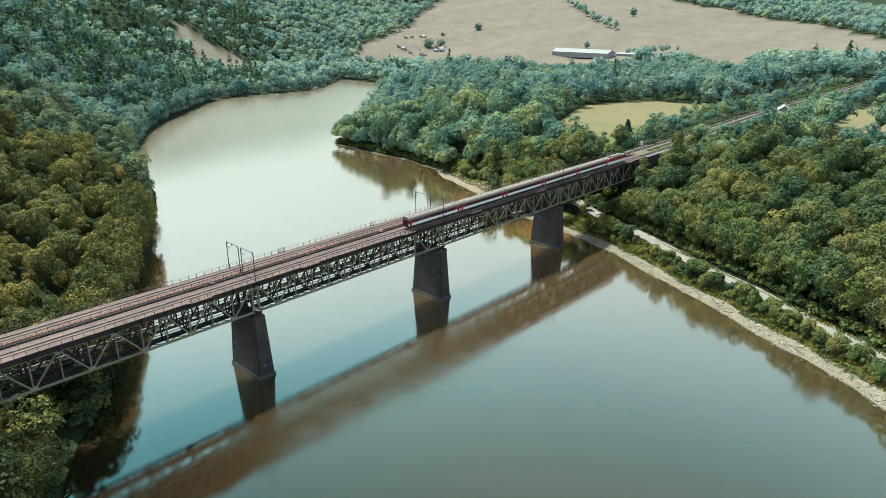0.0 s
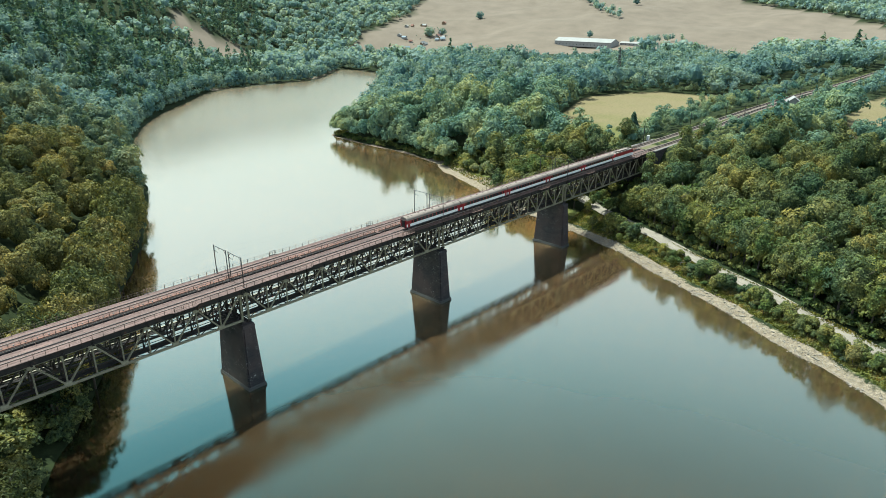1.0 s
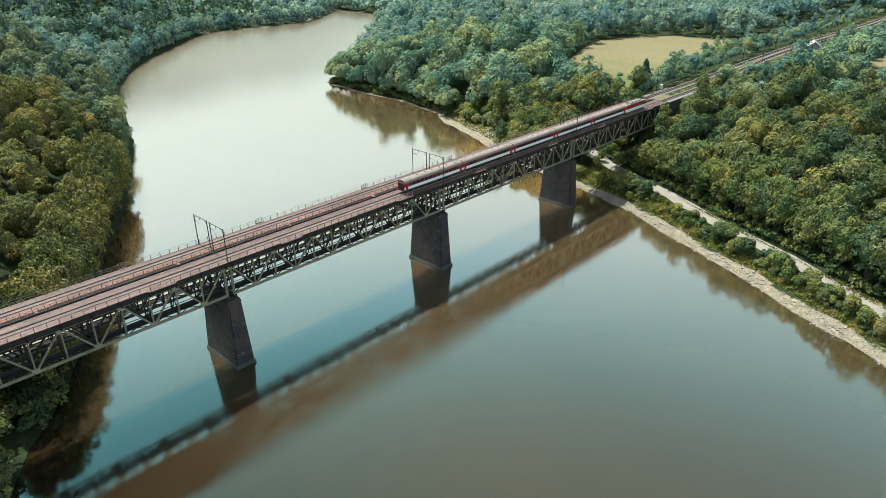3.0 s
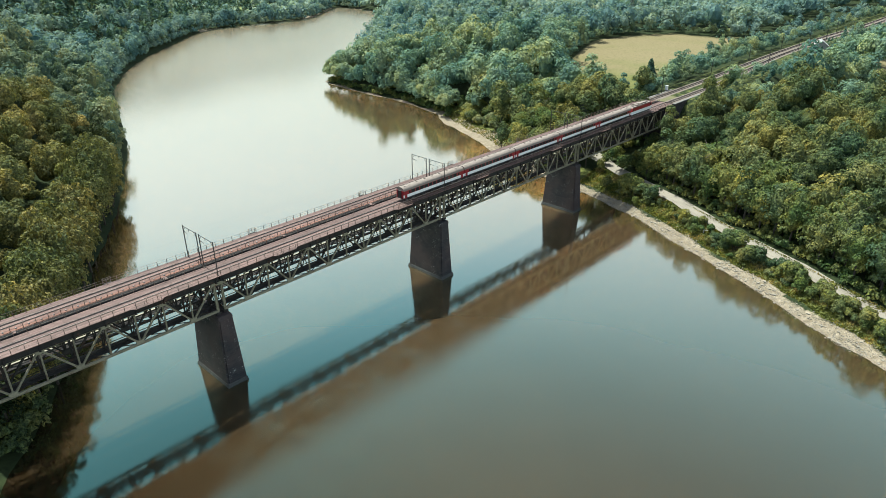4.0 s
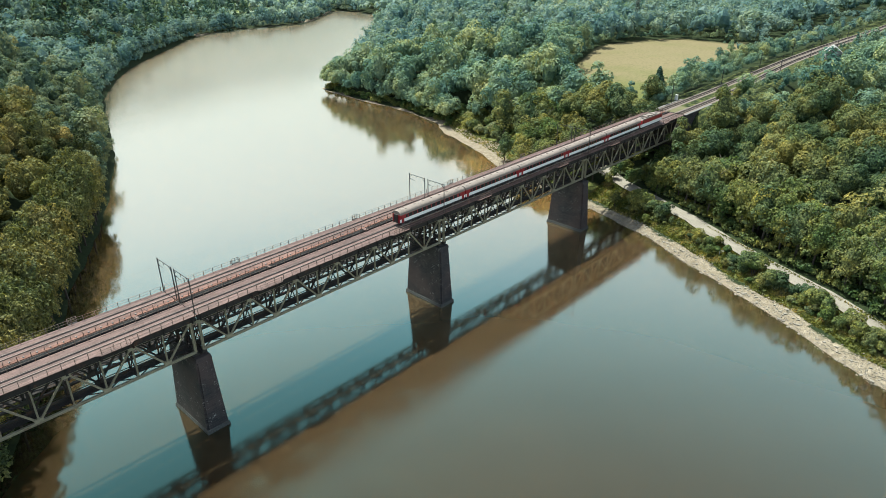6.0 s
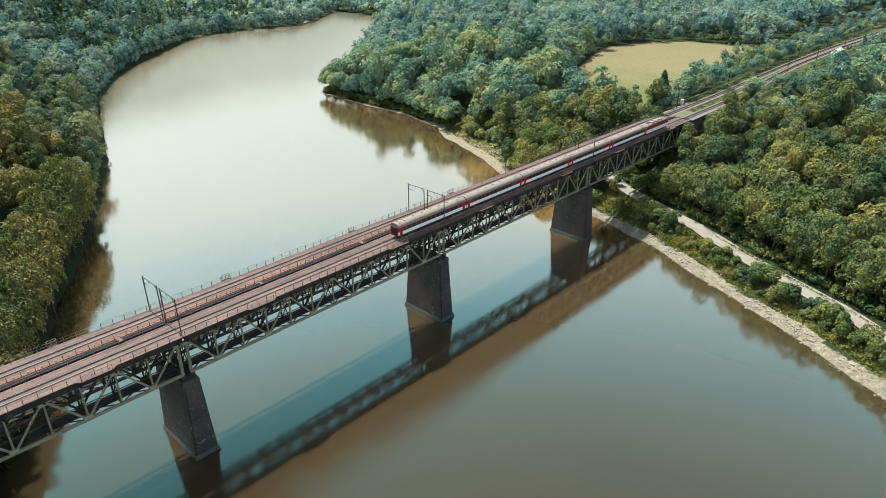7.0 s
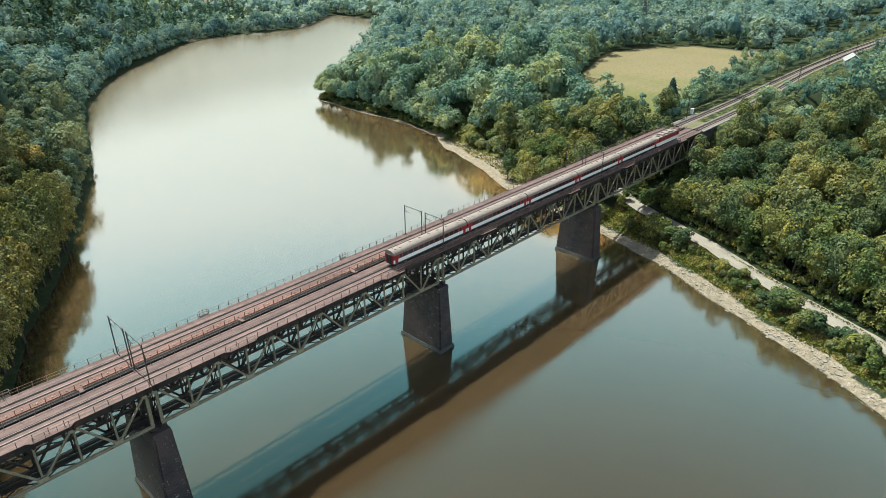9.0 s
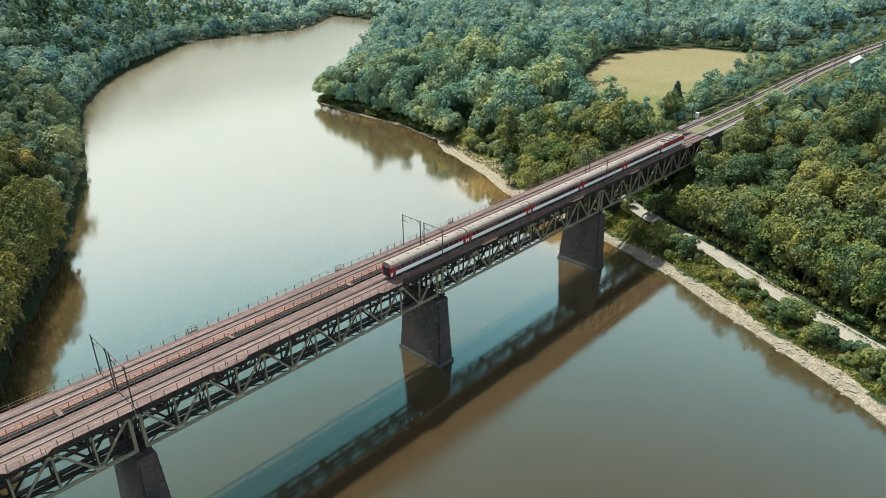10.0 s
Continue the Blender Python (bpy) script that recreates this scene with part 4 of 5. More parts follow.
        for y in (-0.75, 0.75):
            bm = bmesh.new()
            strip(bm, ((y - 0.06, 0.42), (y - 0.06, 0.6), (y + 0.06, 0.6), (y + 0.06, 0.42)), True)
            part("rail", bm, RAIL, t)


build_line()


# ---- the train ----
def profile_body(bm, pts, x0, x1, taper=0.0):
    """Extrudes a closed side profile (y, z) from x0 to x1."""
    a = [bm.verts.new((x0, y, z)) for y, z in pts]
    b = [bm.verts.new((x1, y, z)) for y, z in pts]
    n = len(pts)
    for i in range(n):
        bm.faces.new((a[i], a[(i + 1) % n], b[(i + 1) % n], b[i]))
    bm.faces.new(a[::-1])
    bm.faces.new(b)


def bogie_mesh_parts(t, x):
    bm = bmesh.new()
    for s in (-1, 1):
        box(bm, x - 1.75, x + 1.75, s * 1.0 - 0.1, s * 1.0 + 0.1, 0.45, 0.8)
    box(bm, x - 0.35, x + 0.35, -1.0, 1.0, 0.45, 0.8)
    b = part("bogie", bm, BLACK, t)
    for dx in (-1.25, 1.25):
        bm = bmesh.new()
        for s in (-1, 1):
            tube(bm, [(x + dx, s * 0.7, 0.46), (x + dx, s * 0.84, 0.46)], 0.46, 0.46, 14)
        tube(bm, [(x + dx, -0.8, 0.46), (x + dx, 0.8, 0.46)], 0.09, 0.09, 8)
        part("wheelset", bm, RAIL, b)


RAILZ = ZD + 0.18


def build_coach():
    L = 24.2
    t = thing("passenger_coach", (0, 0, 0), "red and white passenger coach with grey roof on the bridge", "railway coach", "coaches of the train")
    w = 1.42
    bm = bmesh.new()
    profile_body(bm, [(-w + 0.08, 0.85), (w - 0.08, 0.85), (w - 0.01, 1.16), (-w + 0.01, 1.16)], 0.01, L - 0.01)
    part("skirt", bm, SKIRT_SHADED, t, "dark blue-grey skirt below the white stripe")
    bm = bmesh.new()
    profile_body(bm, [(-w, 1.16), (w, 1.16), (w, 1.98), (-w, 1.98)], 0, L)
    part("lower_body", bm, WHITE, t, "white lower side panels")
    bm = bmesh.new()
    profile_body(bm, [(-w, 1.98), (w, 1.98), (w - 0.02, 3.02), (-w + 0.02, 3.02)], 0, L)
    part("window_band", bm, RED, t, "red window band")
    bm = bmesh.new()
    prof = [(w - 0.02, 3.02)]
    for i in range(0, 11):
        a = math.pi * i / 10
        prof.append((1.36 * math.cos(a), 3.22 + 0.82 * math.sin(a) ** 0.8 if 0 < i < 10 else 3.22))
    prof.append((-w + 0.02, 3.02))
    profile_body(bm, prof, 0.02, L - 0.02)
    part("roof", bm, ROOF, t, "grey dusty coach roof")
    bm = bmesh.new()
    box(bm, 0.4, L - 0.4, -1.2, 1.2, 0.6, 0.86)
    for x, q in ((6.8, 1.6), (10.5, 2.2), (14.2, 1.4), (16.6, 1.2)):
        box(bm, x, x + q, -1.25, 1.25, 0.25, 0.7)
    part("underframe", bm, BLACK, t)
    bm = bmesh.new()
    box(bm, -0.06, 1.33, -0.01, 0.02, -0.03, 0.86)
    win = mesh_of(bm, "window", GLASS)
    bm = bmesh.new()
    box(bm, 0, 0.6, -0.01, 0.02, 0, 0.75)
    small = mesh_of(bm, "toilet_window", GLASS)
    bm = bmesh.new()
    box(bm, 0, 0.85, -0.02, 0.02, 0, 1.98)
    box(bm, 0.2, 0.65, -0.03, 0.03, 1.1, 1.8)
    door = mesh_of(bm, "door", RED)
    for s in (-1, 1):
        side = T((0, s * (w + 0.012), 0)) @ (Matrix.Rotation(math.pi, 4, "Z") if s > 0 else Matrix.Identity(4))
        flip = lambda x, q: x if s < 0 else -x - q
        for i in range(11):
            x = 2.9 + i * 1.68
            piece("window", win, t, side @ T((flip(x, 1.25), 0, 2.1)))
        for x in (1.95, L - 2.6):
            piece("toilet_window", small, t, side @ T((flip(x, 0.6), 0, 2.12)))
        for x in (0.45, L - 1.3):
            piece("door", door, t, side @ T((flip(x, 0.85), -0.005, 1.0)))
    for x, s in ((0, -1), (L, 1)):
        bm = bmesh.new()
        box(bm, min(x, x + s * 0.06), max(x, x + s * 0.06), -1.3, 1.3, 1.0, 3.1)
        part("end_wall", bm, RED, t)
        bm = bmesh.new()
        box(bm, min(x, x + s * 0.3), max(x, x + s * 0.3), -0.6, 0.6, 1.0, 3.15)
        part("gangway", bm, BLACK, t, "black rubber gangway")
        for y in (-0.87, 0.87):
            bm = bmesh.new()
            tube(bm, [(x, y, 1.0), (x + s * 0.2, y, 1.0)], 0.09, 0.09, 8)
            part("buffer", bm, BLACK, t)
    bm = bmesh.new()
    frustum(bm, (0, 0.6, -0.2, 0.2), (0.08, 0.52, -0.14, 0.14), 3.84, 4.1)
    vent = mesh_of(bm, "roof_vent", ROOF)
    for x, y in ((1.1, -0.4), (1.1, 0.4), (2.6, -0.4), (2.6, 0.4), (L - 2.8, 0.4), (L - 2.8, -0.4), (L - 1.4, 0), (6, 0), (9, 0), (12, 0), (15, 0), (18, 0)):
        piece("roof_vent", vent, t, T((x, y, 0.1 if y == 0 else 0)))
    for x in (2.9, L - 2.9):
        bogie_mesh_parts(t, x)
    return t


TAIL = -13.2
coach = build_coach()
for i in range(5):
    m = T((TAIL + 24.5 * i + 0.15, YC[0] - 0.5, RAILZ))
    if i == 0:
        coach.matrix_basis = m
    else:
        copy_thing(coach, m)


def build_loco(x0):
    L = 16.5
    t = thing("electric_locomotive", (x0, YC[0] - 0.5, RAILZ), "red and white electric locomotive at the head of the train", "locomotive")
    w = 1.45
    def hull(z0, z1, cut0, cut1, y=w):
        bm = bmesh.new()
        lo = [(cut0, -y), (L - cut0, -y), (L - cut0, y), (cut0, y)]
        hi = [(cut1, -y), (L - cut1, -y), (L - cut1, y), (cut1, y)]
        a = [bm.verts.new((x, q, z0)) for x, q in lo]
        b = [bm.verts.new((x, q, z1)) for x, q in hi]
        for i in range(4):
            bm.faces.new((a[i], a[(i + 1) % 4], b[(i + 1) % 4], b[i]))
        bm.faces.new(a[::-1])
        bm.faces.new(b)
        return bm
    part("lower_body", hull(0.85, 2.05, 0.15, 0.0), WHITE, t, "white lower body")
    part("upper_body", hull(2.05, 3.35, 0.0, 0.55), RED, t, "red upper body")
    part("roof", hull(3.35, 3.75, 0.6, 1.2, 1.3), ROOF, t)
    part("underframe", hull(0.4, 0.85, 1.0, 0.6, 1.3), BLACK, t)
    for x in (0.35, L - 0.35):
        bm = bmesh.new()
        box(bm, x - 0.04, x + 0.04, -1.1, 1.1, 2.4, 3.05)
        part("windscreen", bm, GLASS, t)
    for x in (0.85, L - 1.5):
        for s in (-1, 1):
            bm = bmesh.new()
            box(bm, x, x + 0.65, s * w - 0.02, s * w + 0.02, 2.4, 3.0)
            part("cab_window", bm, GLASS, t)
    for x, q in ((4.4, 2.0), (7.2, 2.4), (10.4, 1.8)):
        bm = bmesh.new()
        box(bm, x, x + q, -0.95, 0.95, 3.75, 4.15)
        part("roof_housing", bm, ROOF, t, "dusty grey equipment box on the roof")
    for x, s in ((2.9, 1), (13.5, -1)):
        bm = bmesh.new()
        tube(bm, [(x - s * 0.7, -0.5, 3.8), (x + s * 0.7, -0.35, 4.15), (x - s * 0.5, -0.3, 4.35)], 0.035, 0.03, 5)
        tube(bm, [(x - s * 0.7, 0.5, 3.8), (x + s * 0.7, 0.35, 4.15), (x - s * 0.5, 0.3, 4.35)], 0.035, 0.03, 5)
        tube(bm, [(x - s * 0.5, -0.85, 4.38), (x - s * 0.5, 0.85, 4.38)], 0.04, 0.04, 5)
        box(bm, x - 0.8, x + 0.8, -0.65, 0.65, 3.72, 3.8)
        part("pantograph", bm, BLACK, t, "folded pantograph")
    for s, x in ((-1, 0.1), (1, L - 0.1)):
        for y in (-0.9, 0.9):
            bm = bmesh.new()
            tube(bm, [(x, y, 1.5), (x + s * 0.06, y, 1.5)], 0.13, 0.13, 10)
            part("headlight", bm, GLASS, t)
    for x in (3.6, L - 3.6):
        bogie_mesh_parts(t, x)


build_loco(TAIL + 24.5 * 5 + 0.2)


# ---- trees ----
def ico_faces(level):
    bm = bmesh.new()
    bmesh.ops.create_icosphere(bm, subdivisions=level, radius=1.0)
    f = np.array([[v.co[:] for v in q.verts] for q in bm.faces])
    bm.free()
    return f


ICO = {1: ico_faces(1), 2: ico_faces(2)}


def crown_quads(rng, n, R, H, base, leaf, lobes=9, squash=1.0, fill=0.86, lump=(0.34, 0.5), low=-0.55, core_level=2):
    """Leaf clumps over the lobes of one broadleaf crown; base is the height of its lower edge."""
    cz, hz = base + (H - base) * 0.5, (H - base) * 0.5
    cs = [(0, 0, cz + hz * 0.15, 0.62)]
    for k in range(lobes):
        a, e = rng.uniform(0, 6.283), rng.uniform(low, 1.0)
        q = math.sqrt(max(0, 1 - e * e)) * rng.uniform(0.55, 0.75)
        cs.append((R * q * math.cos(a), R * q * math.sin(a), cz + hz * 0.66 * e, rng.uniform(*lump)))
    cs = np.array(cs)
    m = 4 * n
    pick = rng.choice(len(cs), m, p=cs[:, 3] ** 2 / (cs[:, 3] ** 2).sum())
    v = rng.normal(size=(m, 3))
    v[:, 2] = np.abs(v[:, 2] + 0.5) - 0.25
    v /= np.linalg.norm(v, axis=1)[:, None]
    rad = cs[pick, 3] * R * rng.uniform(0.84, 1.06, m)
    p = cs[pick, :3] + v * rad[:, None] * np.array([1, 1, squash])
    # leaves buried inside other lobes are left out
    depth = np.linalg.norm(p[:, None, :] - cs[None, :, :3], axis=2) / (cs[None, :, 3] * R)
    depth[np.arange(m), pick] = 9
    free = np.where(depth.min(1) > 0.86)[0][:n]
    p, v = p[free], v[free]
    n = len(free)
    nrm = v + np.array([0, 0, 0.25]) + rng.normal(size=(n, 3)) * 0.26
    nrm /= np.linalg.norm(nrm, axis=1)[:, None]
    out = leaf_quads(rng, p, nrm, leaf)
    # inner mass of foliage, pushed out where the lobes stand
    c = ICO[core_level].copy()
    u = c / np.linalg.norm(c, axis=2, keepdims=True)
    k = np.full(u.shape[:2], 0.68)
    for cx, cy, czz, rr in cs:
        w = np.array([cx / R, cy / R, (czz - cz) / max(hz, 0.1)])
        q = np.linalg.norm(w) + 1e-6
        k = np.maximum(k, np.where((u @ w) / q > 0.8, min(0.86, q + rr * 0.5), 0))
    core = u * k[:, :, None] * np.array([R, R, hz]) * fill + np.array([0, 0, cz])
    return np.concatenate([core, out])


def leaf_quads(rng, p, nrm, leaf):
    n = len(p)
    r = rng.normal(size=(n, 3))
    s = np.cross(nrm, r)
    s /= np.linalg.norm(s, axis=1)[:, None] + 1e-9
    t = np.cross(nrm, s)
    a = leaf * rng.uniform(0.6, 1.25, (n, 1))
    b = a * rng.uniform(0.55, 0.9, (n, 1))
    bend = nrm * a * rng.uniform(-0.35, 0.1, (n, 1))
    return np.stack([p - s * a - t * b * 0.6, p + s * a * 0.9 - t * b * 0.7 + bend, p + t * b * 1.2], 1)


def conifer_quads(rng, n, R, H, leaf):
    k = rng.uniform(0, 1, n) ** 0.7
    z = H * (1 - k * 0.93)
    a = rng.uniform(0, 6.283, n)
    r = R * (0.06 + k) * rng.uniform(0.55, 1.05, n)
    p = np.stack([r * np.cos(a), r * np.sin(a), z - 0.12 * r], 1)
    nrm = np.stack([np.cos(a) * 0.6, np.sin(a) * 0.6, np.full(n, 0.9)], 1) + rng.normal(size=(n, 3)) * 0.3
    nrm /= np.linalg.norm(nrm, axis=1)[:, None]
    return leaf_quads(rng, p, nrm, leaf)


def trunk_mesh(rng, H, r):
    bm = bmesh.new()
    pts = [(rng.uniform(-0.15, 0.15) * i, rng.uniform(-0.15, 0.15) * i, -1.0 + (H * 0.8 + 1) * i / 4) for i in range(5)]
    tube(bm, pts, r, r * 0.25, 7)
    for k in range(5):
        z = H * (0.32 + 0.09 * k)
        a = k * 2.4 + rng.uniform(0, 1)
        q = H * 0.2
        tube(bm, [(0, 0, z), (q * 0.5 * math.cos(a), q * 0.5 * math.sin(a), z + q * 0.35), (q * math.cos(a), q * math.sin(a), z + q * 0.8)], r * 0.4, r * 0.12, 5)
    return mesh_of(bm, "trunk", BARK, True)


def place(templates, xs, ys, zs, sc, rng, wide=1.0):
    """All copies of the templates at the given places, as one array of faces, with a tone for each tree."""
    out, tones = [], []
    which = rng.randint(0, len(templates), len(xs))
    for k, tq in enumerate(templates):
        idx = np.where(which == k)[0]
        if not len(idx):
            continue
        a = rng.uniform(0, 6.283, len(idx))
        ca, sa = np.cos(a)[:, None, None], np.sin(a)[:, None, None]
        s = sc[idx][:, None, None]
        hs = s * rng.uniform(0.88, 1.15, len(idx))[:, None, None]
        X = (tq[None, :, :, 0] * ca - tq[None, :, :, 1] * sa) * s * wide + xs[idx][:, None, None]
        Y = (tq[None, :, :, 0] * sa + tq[None, :, :, 1] * ca) * s * wide + ys[idx][:, None, None]
        Z = tq[None, :, :, 2] * hs + zs[idx][:, None, None]
        out.append(np.stack([X, Y, Z], -1).reshape(-1, 3, 3))
        tones.append(np.repeat(rng.uniform(0, 1, len(idx)), len(tq)))
    return np.concatenate(out), np.concatenate(tones)


rng = np.random.RandomState(11)
NEAR = [crown_quads(rng, 1040, R, H, 4.0, 0.31, 13, fill=0.7, lump=(0.3, 0.48), low=-0.3) for R, H in ((4.2, 16.5), (3.7, 15.5), (4.6, 17), (3.4, 17.5), (4.4, 15), (3.8, 16))]
MIDDLE = [crown_quads(rng, 500, R, H, 2.5, 0.5, 10, fill=0.72, lump=(0.38, 0.56), low=-0.4, core_level=1) for R, H in ((4.7, 16), (4.2, 15.5), (5.2, 17), (3.9, 17.5), (4.9, 15), (4.4, 18))]
FARTHER = [crown_quads(rng, 130, R, H, 2.0, 0.76, 8, fill=0.76, lump=(0.4, 0.6), core_level=1) for R, H in ((5.2, 15), (4.6, 14), (5.8, 16), (4.2, 16.5))]
FARTHEST = [crown_quads(rng, 26, R, 14.5, 0.5, 2.0, 6, core_level=1) for R in (6.8, 7.4, 8.0, 6.2)]
FIR_MID = [conifer_quads(rng, 420, 2.8, 21, 0.62) for _ in range(3)]
FIR_FAR = [conifer_quads(rng, 80, 5.2, 19, 1.7) for _ in range(3)]


def scatter(x0, x1, y0, y1, step, r):
    gx, gy = np.meshgrid(np.arange(x0, x1, step), np.arange(y0, y1, step))
    x = gx.ravel() + r.uniform(-0.4, 0.4, gx.size) * step
    y = gy.ravel() + r.uniform(-0.4, 0.4, gx.size) * step
    return x, y


def open_ground(x, y, d, left):
    """Where no tree stands: meadows, fields, the shore track, the line, water."""
    pd, _ = chain_distance(x, y, PATH_LINE)
    rail = (np.abs(y - 7.6) < np.where(x < 146, 9.6, 11.5)) & ((x > -60) | (x < -132))
    return (d < np.where(left, np.where(y > 20, 4.0, -0.5), 2.5)) | in_poly(x, y, MEADOW) | in_poly(x, y, MEADOW_B) | in_poly(x, y, CLEARING) | big_field(x, y) | (pd < 4.6) | rail | ((x > 640) & (x < 890) & (y > 345) & (y < 535))


def forest():
    r = np.random.RandomState(5)
    EX, EY = -130.0, -120.0
    sets = {}
    def add(key, x, y, z, s):
        sets.setdefault(key, []).append((x, y, z, s))
    # rings of growing distance from the flight line
    for lo, hi, step in ((0, 335, 6.9), (335, 480, 8.8), (480, 820, 9.6), (820, 1900, 16.0)):
        x, y = scatter(EX - 150, EX + hi, EY - 60, EY + hi, step, r)
        D = np.hypot(x - EX, y - EY)
        az = np.degrees(np.arctan2(y - EY, x - EX))
        k = (D >= lo) & (D < hi) & (az > (-16 if lo < 330 else 2)) & (az < (100 if lo < 330 else 84))
        x, y = x[k], y[k]
        z, d, left = land(x, y)
        keep = ~open_ground(x, y, d, left)
        keep &= ~((~left) & (d < 25) & (y < 20))
        keep &= ~((~left) & (d < np.where((y > 68) & (y < 128), 15, np.where(y >= 128, 5.0, 3.0))) & (y >= 20) & (y < 420))
        keep &= ~(left & (y > -9) & (y < 17) & (x > -140))
        keep &= ~(left & (d > 300) & (np.hypot(x - EX, y - EY) < 800) & (y < 500))
        x, y, z, d, left = x[keep], y[keep], z[keep], d[keep], left[keep]
        s = (0.66 + 0.72 * r.uniform(0, 1, len(x)) ** 1.4) * np.where(left, 0.92, 1.0)
        s = s * np.where((~left) & (d < 60) & (y < 10), 1.15, 1.0) * np.where(left & (d < 14) & (y < 140), 1.15, 1.0)
        s = s * np.where((x > 145) & (x < 600) & (y > -30) & (y < 50), np.where(y > 15, np.where(x > 225, 0.4, 0.58), np.where(y > -19, 0.42, 0.7)), 1.0)
        s = s * np.where((x > 262) & (x < 325) & (y > -16) & (y < 2), 0.55, 1.0)
        s = s * np.where((x > 190) & (x < 272) & (y > -100) & (y < -42), 0.58, 1.0)
        s = s * np.where((x > 122) & (x < 165) & (y < 0) & (y > -14), 0.85, 1.0)
        s = s * np.where((x > 480) & (x < 750) & (y > 290) & (y < 520), 0.25, 1.0) * np.where((x > 400) & (x < 660) & (y > 190) & (y <= 290), 0.74, 1.0)
        D = np.hypot(x - EX, y - EY)
        az = np.degrees(np.arctan2(y - EY, x - EX))
        s = s * np.where(D > 820, 1.25, np.where(D > 300, np.where((~left) & (D < 480), 1.42, 1.14), 1.1))
        fir = ((az > 58) & (D > 560) & (r.uniform(0, 1, len(x)) < 0.55)) | ((D > 480) & (r.uniform(0, 1, len(x)) < 0.03))
        key = "near" if hi <= 340 else "middle" if hi <= 480 else "farther" if hi <= 820 else "farthest"
        for side, sel in (("left", left), ("right", ~left)):
            for kind, kk in (("fir", fir), ("leaf", ~fir)):
                q = sel & kk
                if q.any():
                    add((key, side, kind), x[q], y[q], z[q], s[q])
    # a closed edge along the far left shore and low trees beside the line
    for key, chain, sign, off, step, y0, y1, lo, hi in ((("farther", "left", "leaf"), LEFT_SHORE, -1, 6.0, 6.0, 310, 640, 0.8, 1.25), (("farther", "left", "leaf"), LEFT_SHORE, -1, 2.6, 4.0, 310, 640, 0.35, 0.6), (("middle", "left", "leaf"), LEFT_SHORE, -1, 6.0, 5.5, 141, 310, 0.75, 1.0), (("middle", "left", "leaf"), LEFT_SHORE, -1, 2.6, 4.0, 141, 330, 0.4, 0.6), (("middle", "right", "leaf"), RIGHT_SHORE, -1, 3.4, 4.6, 126, 258, 0.75, 1.1), (("middle", "right", "leaf"), [(150, 18.5), (230, 18.5), (320, 21.5), (400, 21), (600, 17)], 1, 0.6, 4.2, 0, 99, 0.35, 0.75),
                                                       (("middle", "right", "leaf"), [(152, -3), (230, -1.5), (320, 2.5), (400, 2.5), (600, -2)], -1, 1.6, 3.2, -99, 20, 0.18, 0.38), (("middle", "right", "leaf"), [(140, -10), (185, -10)], -1, 1.0, 5.0, -99, 20, 0.45, 0.65), (("middle", "right", "leaf"), MEADOW[1:9], 1, 2.0, 3.4, 60, 150, 0.3, 0.62), (("middle", "right", "leaf"), [(166, 29), (230, 33)], 1, 0.0, 4.5, 0, 99, 0.5, 0.85), (("middle", "right", "leaf"), [(230, 33), (420, 42)], 1, 0.0, 4.5, 0, 99, 0.26, 0.5)):
        row = np.array([q[:4] for q in tree_row(chain, sign, off, step, y0, y1, lo, hi, "", 6)])
        add(key, row[:, 0], row[:, 1], row[:, 2], row[:, 3])
    return sets


def tree_row(chain, sign, off, step, y0, y1, lo, hi, side, seed):
    """Trees standing along a line, a little off it."""
    r, out = random.Random(seed), []
    for (ax, ay), (bx, by) in zip(chain, chain[1:]):
        L = math.hypot(bx - ax, by - ay)
        q = r.uniform(0, 2)
        while q < L:
            o = sign * (off + r.uniform(-1.2, 1.8))
            x, y = ax + (bx - ax) * q / L - (by - ay) / L * o, ay + (by - ay) * q / L + (bx - ax) / L * o
            s = r.uniform(lo, hi) * (0.75 if -6 < y < 22 and side != "steep" else 1.0)
            if y0 < y < y1:
                out.append((x, y, ground_at(x, y), s, side))
            q += step * r.uniform(0.75, 1.35)
    return out


SETS = forest()
SPECIMENS = []
blocks = {}
for (key, side, kind), lst in SETS.items():
    x, y, z, s = (np.concatenate([row[i] for row in lst]) for i in range(4))
    if key == "near" and kind == "leaf":
        # trees along the water and the shore track stand as single things
        _, d, _ = land(x, y)
        pick = np.where((d < (38 if side == "right" else 13)) & (x > -140))[0][:105]
        rest = np.setdiff1d(np.arange(len(x)), pick)
        SPECIMENS += [(x[i], y[i], z[i], s[i], side) for i in pick]
        x, y, z, s = x[rest], y[rest], z[rest], s[rest]
